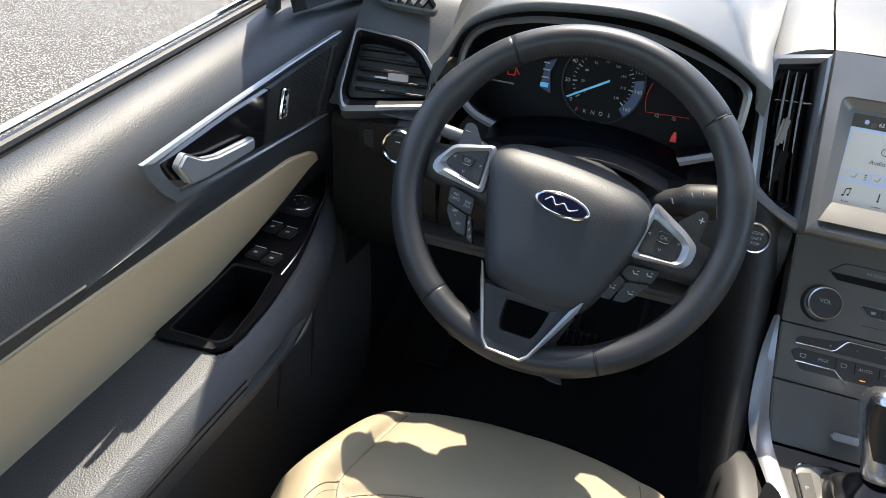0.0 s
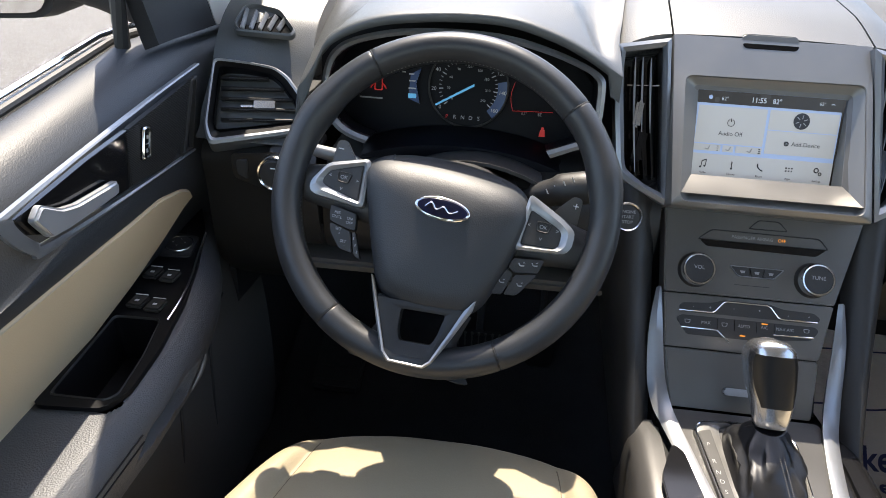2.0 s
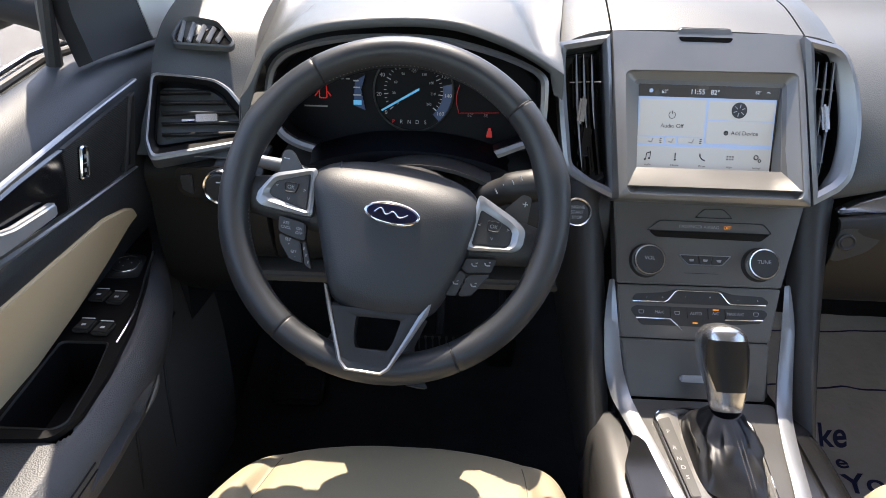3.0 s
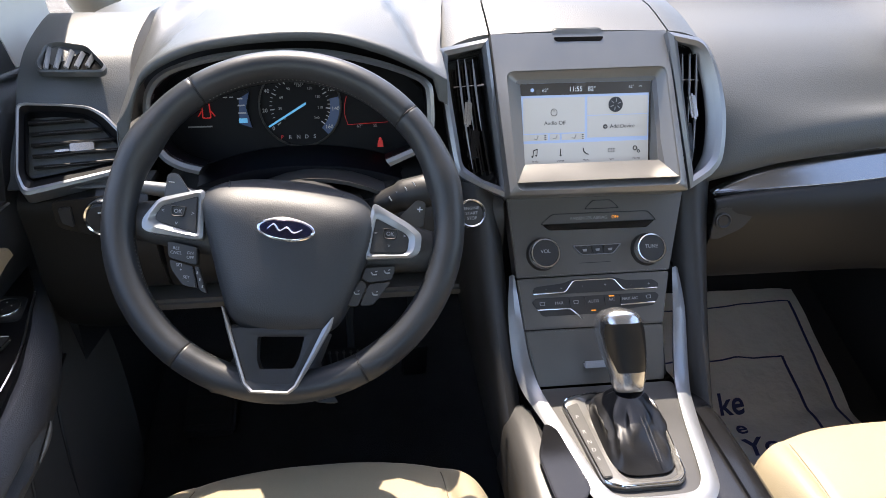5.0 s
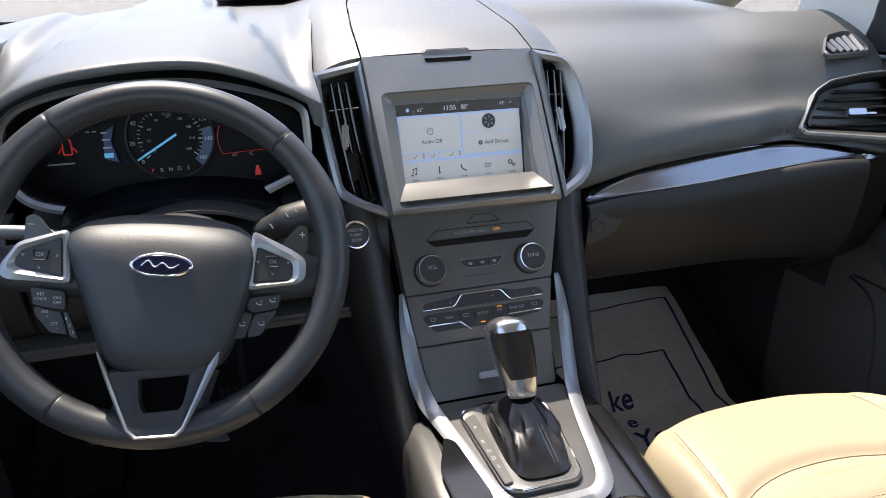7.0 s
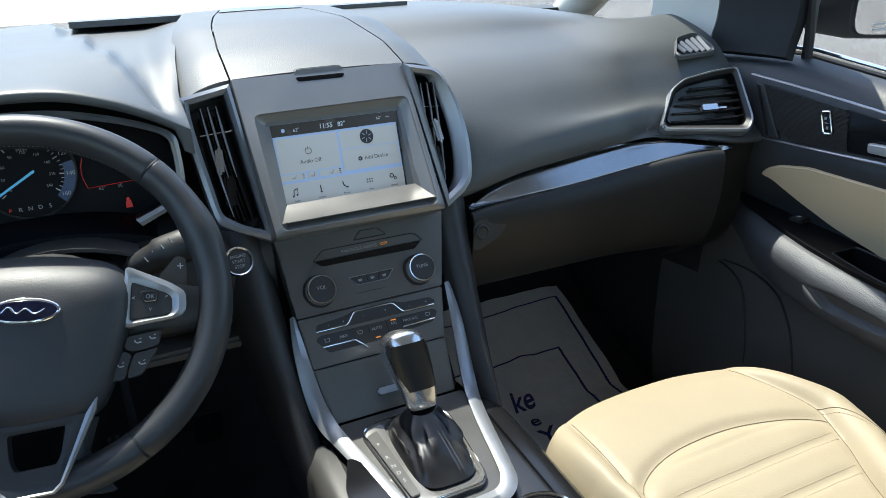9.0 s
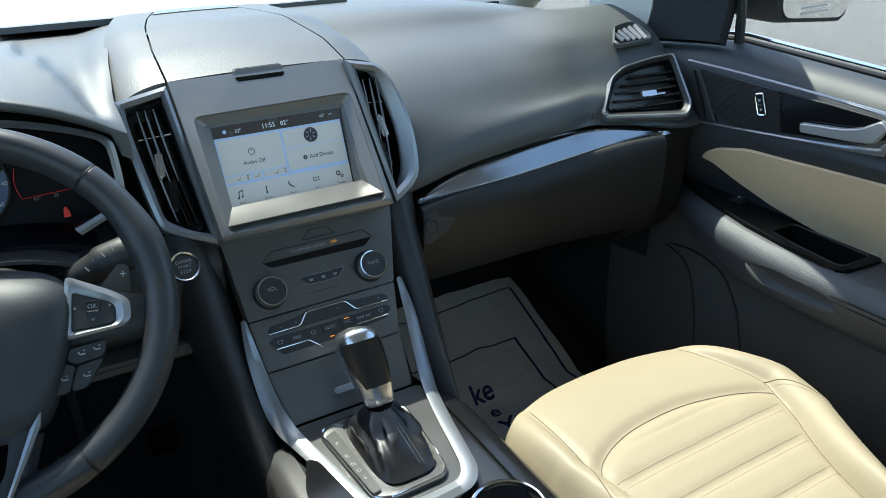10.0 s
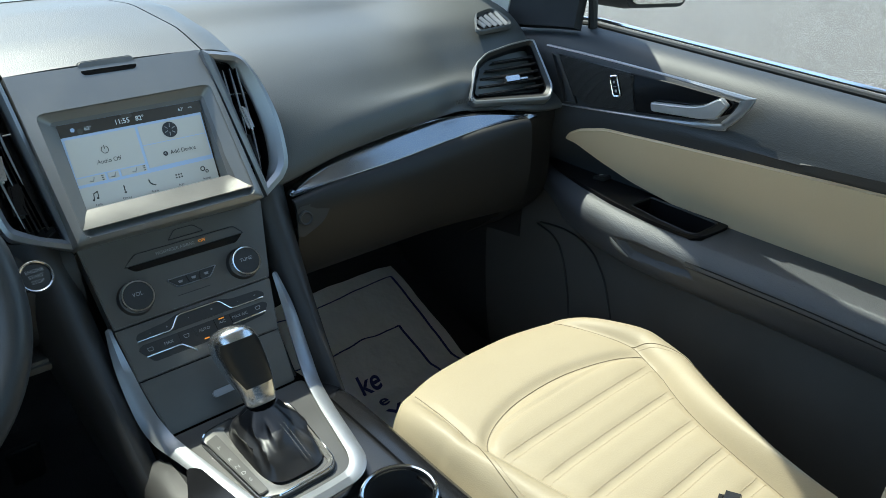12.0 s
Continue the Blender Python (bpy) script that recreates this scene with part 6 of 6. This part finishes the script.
    part("switch_plate", plate_hole(rounded(ap([(0.765, 0.030), (0.738, 0.012), (0.708, -0.045), (0.682, -0.130), (0.664, -0.210), (0.655, -0.290), (0.655, -0.355), (0.668, -0.382), (0.738, -0.388), (0.742, -0.20)]), 0.010, 3), PO, AM @ pose(0, 0, 0.003), 0.006), VENTBLACK, d, "satin black switch plate")
    part("pocket_rim", frame_ring(shrunk(PO, 1.04, 1.02), shrunk(PO, 0.98, 0.985), AM @ pose(0, 0, 0.0040), 0.003, 0.002, 0.0006), HARD, d)
    part("pocket", grid([[AM @ Vector((*p, z)) for p in shrunk(PO, sx, sy)] for sx, sy, z in ((0.97, 0.98, 0.002), (0.93, 0.96, -0.03), (0.86, 0.92, -0.054), (0.02, 0.02, -0.056))], False, True), VENTBLACK, d)
    if side < 0:
        KM = AM @ pose(-0.062, 0.1555, 0.004)
        part("mirror_base", plate(rounded([(-0.086, 0.185), (-0.044, 0.180), (-0.036, 0.130), (-0.080, 0.126)], 0.008, 3), AM @ pose(0, 0, 0.0045), 0.003, 0.0008), HARD, d)
        part("mirror_ring", turned(KM, [(0.0185, 0), (0.0185, 0.002), (0.0178, 0.003), (0.0170, 0.002)], 36), CHROME, d)
        part("mirror_knob", turned(KM, [(0.0169, 0), (0.0165, 0.003), (0.012, 0.0042), (0.003, 0.0042)], 36), HARD, d)
        for a in range(4):
            part("mark", text_mesh("^", KM @ pose(0.007 * math.sin(-a * math.pi / 2), 0.007 * math.cos(a * math.pi / 2), 0.0044, 0, 0, a * 90), 0.005, 0.0001), WHITEMARK, d, smooth=0)
        for x, y in ((-0.0645, 0.0880), (-0.0415, 0.0845), (-0.0550, 0.0305), (-0.0320, 0.0270)):
            sw = part("window_switch", box(AM @ pose(x, y, 0.0045, -8), 0.0195, 0.024, 0.006, 0.002), HARD, d)
            part("edge", box(AM @ pose(x, y + 0.011, 0.0074), 0.015, 0.001, 0.0008, 0), WHITEMARK, sw)
            part("mark", box(AM @ pose(x, y - 0.001, 0.0080, -8), 0.0045, 0.0035, 0.0006, 0), WHITEMARK, sw)
        part("switch_glint", tube(spline([AM @ Vector((x, y, 0.0045)) for x, y in ((-0.0405, 0.188), (-0.0285, 0.135), (-0.0165, 0.0875), (-0.0095, 0.040), (-0.0075, 0.004))], 4), 0.0016, 8), CHROME, d)
    else:
        sw = part("window_switch", box(AM @ pose(0.066, 0.108, 0.006, -12), 0.022, 0.026, 0.008, 0.002), HARD, d)
        part("mark", box(AM @ pose(0.066, 0.110, 0.0105, -12), 0.006, 0.005, 0.0006, 0), WHITEMARK, sw)
    # bright lip at the front of the pull cup
    lip = [(side * (0.6305 + 0.004 * q * q), py + 0.002 - 0.032 * q ** 1.5, arm_z(py) - 0.036 - 0.028 * q) for q in np.linspace(0, 1, 9)]
    part("pull_lip", tube(lip, [0.0012, 0.0025, 0.0035, 0.0042, 0.0042, 0.004, 0.0032, 0.0022, 0.0012], 10, flat=0.6, up=(1, 0, 0)), PANEL, d)
    # handle bezel, grille, lever, lock
    def open_ring(poly):
        """The outline from the front of its upper line, round the rear, to the front of its lower line."""
        return [tuple(map(float, p)) for p in spline(poly, 5)]
    BO = open_ring(face([(-0.046, 1.0560), (-0.15, 1.0400), (-0.30, 1.0140), (-0.415, 0.9925), (-0.430, 0.9870), (-0.414, 0.9640), (-0.392, 0.9455), (-0.375, 0.9400), (-0.25, 0.9450), (-0.074, 0.9525)]))
    BI = open_ring(face([(-0.0462, 1.0532), (-0.15, 1.0372), (-0.30, 1.0108), (-0.398, 0.9888), (-0.4085, 0.9835), (-0.400, 0.9690), (-0.384, 0.9545), (-0.370, 0.9490), (-0.25, 0.9490), (-0.075, 0.9550)]))
    BC = [((a[0] + b[0]) / 2, (a[1] + b[1]) / 2) for a, b in zip(BO, BI)]
    part("handle_bezel", grid([[DM @ Vector((*p, z)) for p in ring] for ring, z in ((BO, -0.002), (BO, 0.0028), (BC, 0.0042), (BI, 0.0025), (BI, -0.004))]), SILVER, d, "satin silver bezel")
    part("bezel_shade", frame_ring(rounded(face([(-0.058, 1.043), (-0.0581, 1.0431), (-0.075, 1.040), (-0.110, 0.962), (-0.112, 0.958), (-0.1121, 0.958), (-0.084, 0.957), (-0.0839, 0.957)]), 0.001, 3), rounded(face([(-0.062, 1.040), (-0.0621, 1.0401), (-0.070, 1.037), (-0.104, 0.964), (-0.106, 0.960), (-0.1061, 0.960), (-0.087, 0.960), (-0.0869, 0.960)]), 0.001, 3), DM @ pose(0, 0, 0.006), 0.006), HARD, d)
    grille = part("speaker_grille", plate(face([(-0.072, 1.040), (-0.222, 1.015), (-0.232, 0.955), (-0.140, 0.955), (-0.100, 0.975)]), DM @ pose(0, 0, 0.003), 0.006), MATTE, d)
    for j in range(45):
        z = 0.9570 + 0.0018 * j
        y0 = float(np.interp(z, [0.955, 0.975, 1.040], [-0.138, -0.101, -0.073]))
        y1 = -0.229 if z < 1.012 else float(np.interp(z, [1.012, 1.040], [-0.226, -0.074]))
        if y0 - y1 > 0.01:
            part("rib", box(basis((side * 0.6992, (y0 + y1) / 2, z), (0, 1, 0), (0, 0, 1)), y0 - y1, 0.0009, 0.0016, 0), HARD, grille, smooth=0)
    part("handle_cup", plate(face([(-0.224, 1.014), (-0.300, 1.003), (-0.408, 0.983), (-0.396, 0.966), (-0.360, 0.953), (-0.234, 0.954)]), DM @ pose(0, 0, 0.002), 0.006), GLOSS, d)
    lever = rounded(face([(-0.267, 0.9745), (-0.335, 0.9735), (-0.358, 0.977), (-0.385, 0.990), (-0.397, 0.979), (-0.378, 0.957), (-0.350, 0.956), (-0.268, 0.9605)]), 0.004, 3)
    part("handle_lever", plate(lever, DM @ pose(0, 0, 0.013), 0.008, 0.0025, 3), LEVERMETAL, d, "satin metal door lever")
    LKO = rounded(face([(-0.184, 1.010), (-0.200, 1.012), (-0.208, 0.977), (-0.192, 0.975)]), 0.004, 3)
    LKI = rounded(face([(-0.1865, 1.0065), (-0.1982, 1.0085), (-0.2055, 0.9795), (-0.1938, 0.9785)]), 0.003, 3)
    lock = part("lock_switch", plate(LKO, DM @ pose(0, 0, 0.0065), 0.006, 0.001), GLOSS, d)
    part("rim", frame_ring(LKO, LKI, DM @ pose(0, 0, 0.0075), 0.002, 0, 0.0006), CHROME, lock)
    for z, yy in ((1.000, -0.194), (0.986, -0.198)):
        part("mark", box(DM @ pose(k * yy, z, 0.0072), 0.0045, 0.0045, 0.0006, 0.001), GREYMARK, lock)
    part("mark", box(DM @ pose(k * -0.196, 0.993, 0.0072), 0.006, 0.0008, 0.0006, 0), GREYMARK, lock)
    # rounded bezel lines of the door speaker
    for line in ([(0.011, 0.705), (-0.030, 0.690), (-0.055, 0.662), (-0.075, 0.600), (-0.080, 0.535)], [(0.003, 0.709), (-0.060, 0.708), (-0.118, 0.689), (-0.150, 0.655), (-0.171, 0.612), (-0.185, 0.550)]):
        part("speaker_bezel", tube([(side * float(np.interp(q[1], [0.535, 0.60, 0.70, 0.71], [0.7015, 0.7035, 0.7175, 0.719])), float(q[0]), float(q[1])) for q in spline(line, 5)], 0.0022, 8), HARD, d)
    # mirror corner and window frame post
    # upper rows are added up to the pillar to keep sun off the door
    def corner(rows):
        return grid([[tuple(p) for p in spline([(side * 0.748, y, sill_z(y) - 0.002), (side * 0.755, y, sill_z(y) + 0.020), (side * 0.765, y - 0.006, sill_z(y) + 0.08), (side * 0.752, y - 0.012, sill_z(y) + 0.20), (side * (0.675 + 0.2 * y), y - 0.02, 1.415 - 0.30 * y)], 3)] for y in rows], thick=0.02)
    part("mirror_corner", corner((-0.082, -0.03, 0.03, 0.083)), SAIL, d, "black mirror corner trim, extended up to block the sun")
    tagged(part("pillar_trim", corner((0.086, 0.12, 0.16, 0.20, 0.26)), PILLAR), "pale beige foot of the windscreen pillar trim", "pillar", kind="structure")
    part("window_post", tube([(side * 0.772, -0.088, sill_z(-0.06) - 0.01), (side * 0.768, -0.096, sill_z(-0.06) + 0.10), (side * 0.745, -0.090, sill_z(-0.06) + 0.22), (side * 0.665, -0.105, 1.43)], 0.009, 8), RUBBER, d)
    return d


door(-1, "driver_door", "closed driver door with charcoal vinyl, beige insert and silver handle")
door(1, "passenger_door", "closed passenger door with charcoal vinyl, beige insert and silver handle")


def wing_mirror(side):
    v = thing("wing_mirror", (side * 0.95, 0.06, 1.08), "black wing mirror with a clear reflecting glass", "wing mirror", "wing mirrors")
    c = Vector((1.095, 0.0, 1.160)) if side > 0 else Vector((-1.100, 0.10, 1.150))
    m = basis(tuple(c), (1, side * 0.12, 0), (0, -0.10, 1))
    o = rounded([(-0.105, -0.070), (0.100, -0.090), (0.118, 0.0), (0.105, 0.075), (-0.090, 0.070), (-0.112, 0.0)] if side > 0 else [(-0.100, -0.090), (0.105, -0.070), (0.112, 0.0), (0.090, 0.070), (-0.105, 0.075), (-0.118, 0.0)], 0.03, 4)
    o = [(x * 1.25, y) for x, y in o]
    part("housing", loft([[m @ Vector((x * s, y * s, z)) for x, y in o] for s, z in ((1.0, 0.004), (1.03, -0.02), (0.99, -0.08), (0.80, -0.14), (0.35, -0.17))]), SAIL, v)
    part("glass", plate([(x * 0.93, y * 0.90) for x, y in o], m @ pose(0, 0, 0.009), 0.004), MIRRORGLASS, v, "reflecting mirror glass")
    part("arm", tube([(side * 0.79, 0.06, 1.10), (side * 0.88, 0.07, 1.12), (side * 0.96, 0.09, 1.14)], [0.030, 0.024, 0.03], 12), SAIL, v)
    if side > 0:
        for k in range(2):
            part("caution_mark", box(m @ pose(-0.01, -0.050 - 0.010 * k, 0.0095), 0.10, 0.0035, 0.0004, 0), GREYMARK, v)
    return v


wing_mirror(-1)
wing_mirror(1)

# ---- paper mat on the passenger floor ----
def mat_point(u, v):
    y = float(np.interp(v, [0, 1], [-0.20, 0.475]))
    z = float(np.interp(y, [f[0] for f in FLOOR], [f[1] for f in FLOOR]))
    x = 0.165 + (0.465 + 0.03 * v) * u
    w = noise.noise(Vector((x * 9, y * 9, 3.0))) * 0.008 + noise.noise(Vector((x * 25, y * 22, 7.0))) * 0.004 + abs(noise.noise(Vector((x * 5 + y * 4, y * 6, 1.0)))) * 0.014
    return Vector((x, y, z + 0.010 + w))


paper = thing("floor_mat", (0.40, 0.1, 0.36), "crumpled printed paper mat on the passenger floor", "floor mat")
part("sheet", grid([[mat_point(u, v) for u in np.linspace(0, 1, 44)] for v in np.linspace(0, 1, 60)], thick=0.0012), PAPER, paper, smooth=25)
def printed(pts, w, name="printed_line"):
    bm = grid([[mat_point(u, v) + Vector((dx, dy, 0.0022)) for dx, dy in ((-w * sx, -w * sy), (w * sx, w * sy))] for (u, v, sx, sy) in pts])
    part(name, bm, INK, paper, smooth=0)
for inset_, up_, w in ((0.055, 0.060, 0.003), (0.19, 0.235, 0.003)):
    a, b = inset_, 1 - inset_
    printed([(u, 1 - up_, 0, 1) for u in np.linspace(a, b, 30)], w)
    for u in (a, b):
        printed([(u, v, 1, 0) for v in np.linspace(a, 1 - up_, 40)], w)
for text, u, v, size in (("ke", 0.500, 0.625, 0.055), ("e", 0.330, 0.585, 0.052), ("e", 0.495, 0.545, 0.048), ("Yo", 0.530, 0.465, 0.060)):
    bm = text_mesh(text, Matrix(), size, 0.0, bold=0.001)
    for vert in bm.verts:
        x, y = vert.co.x, vert.co.y
        p = mat_point(u + (x + 0.15 * y) / 0.48, v + y / 0.68)
        vert.co = p + Vector((0, 0, 0.0025))
    part("printed_word", bm, INK, paper, smooth=0)
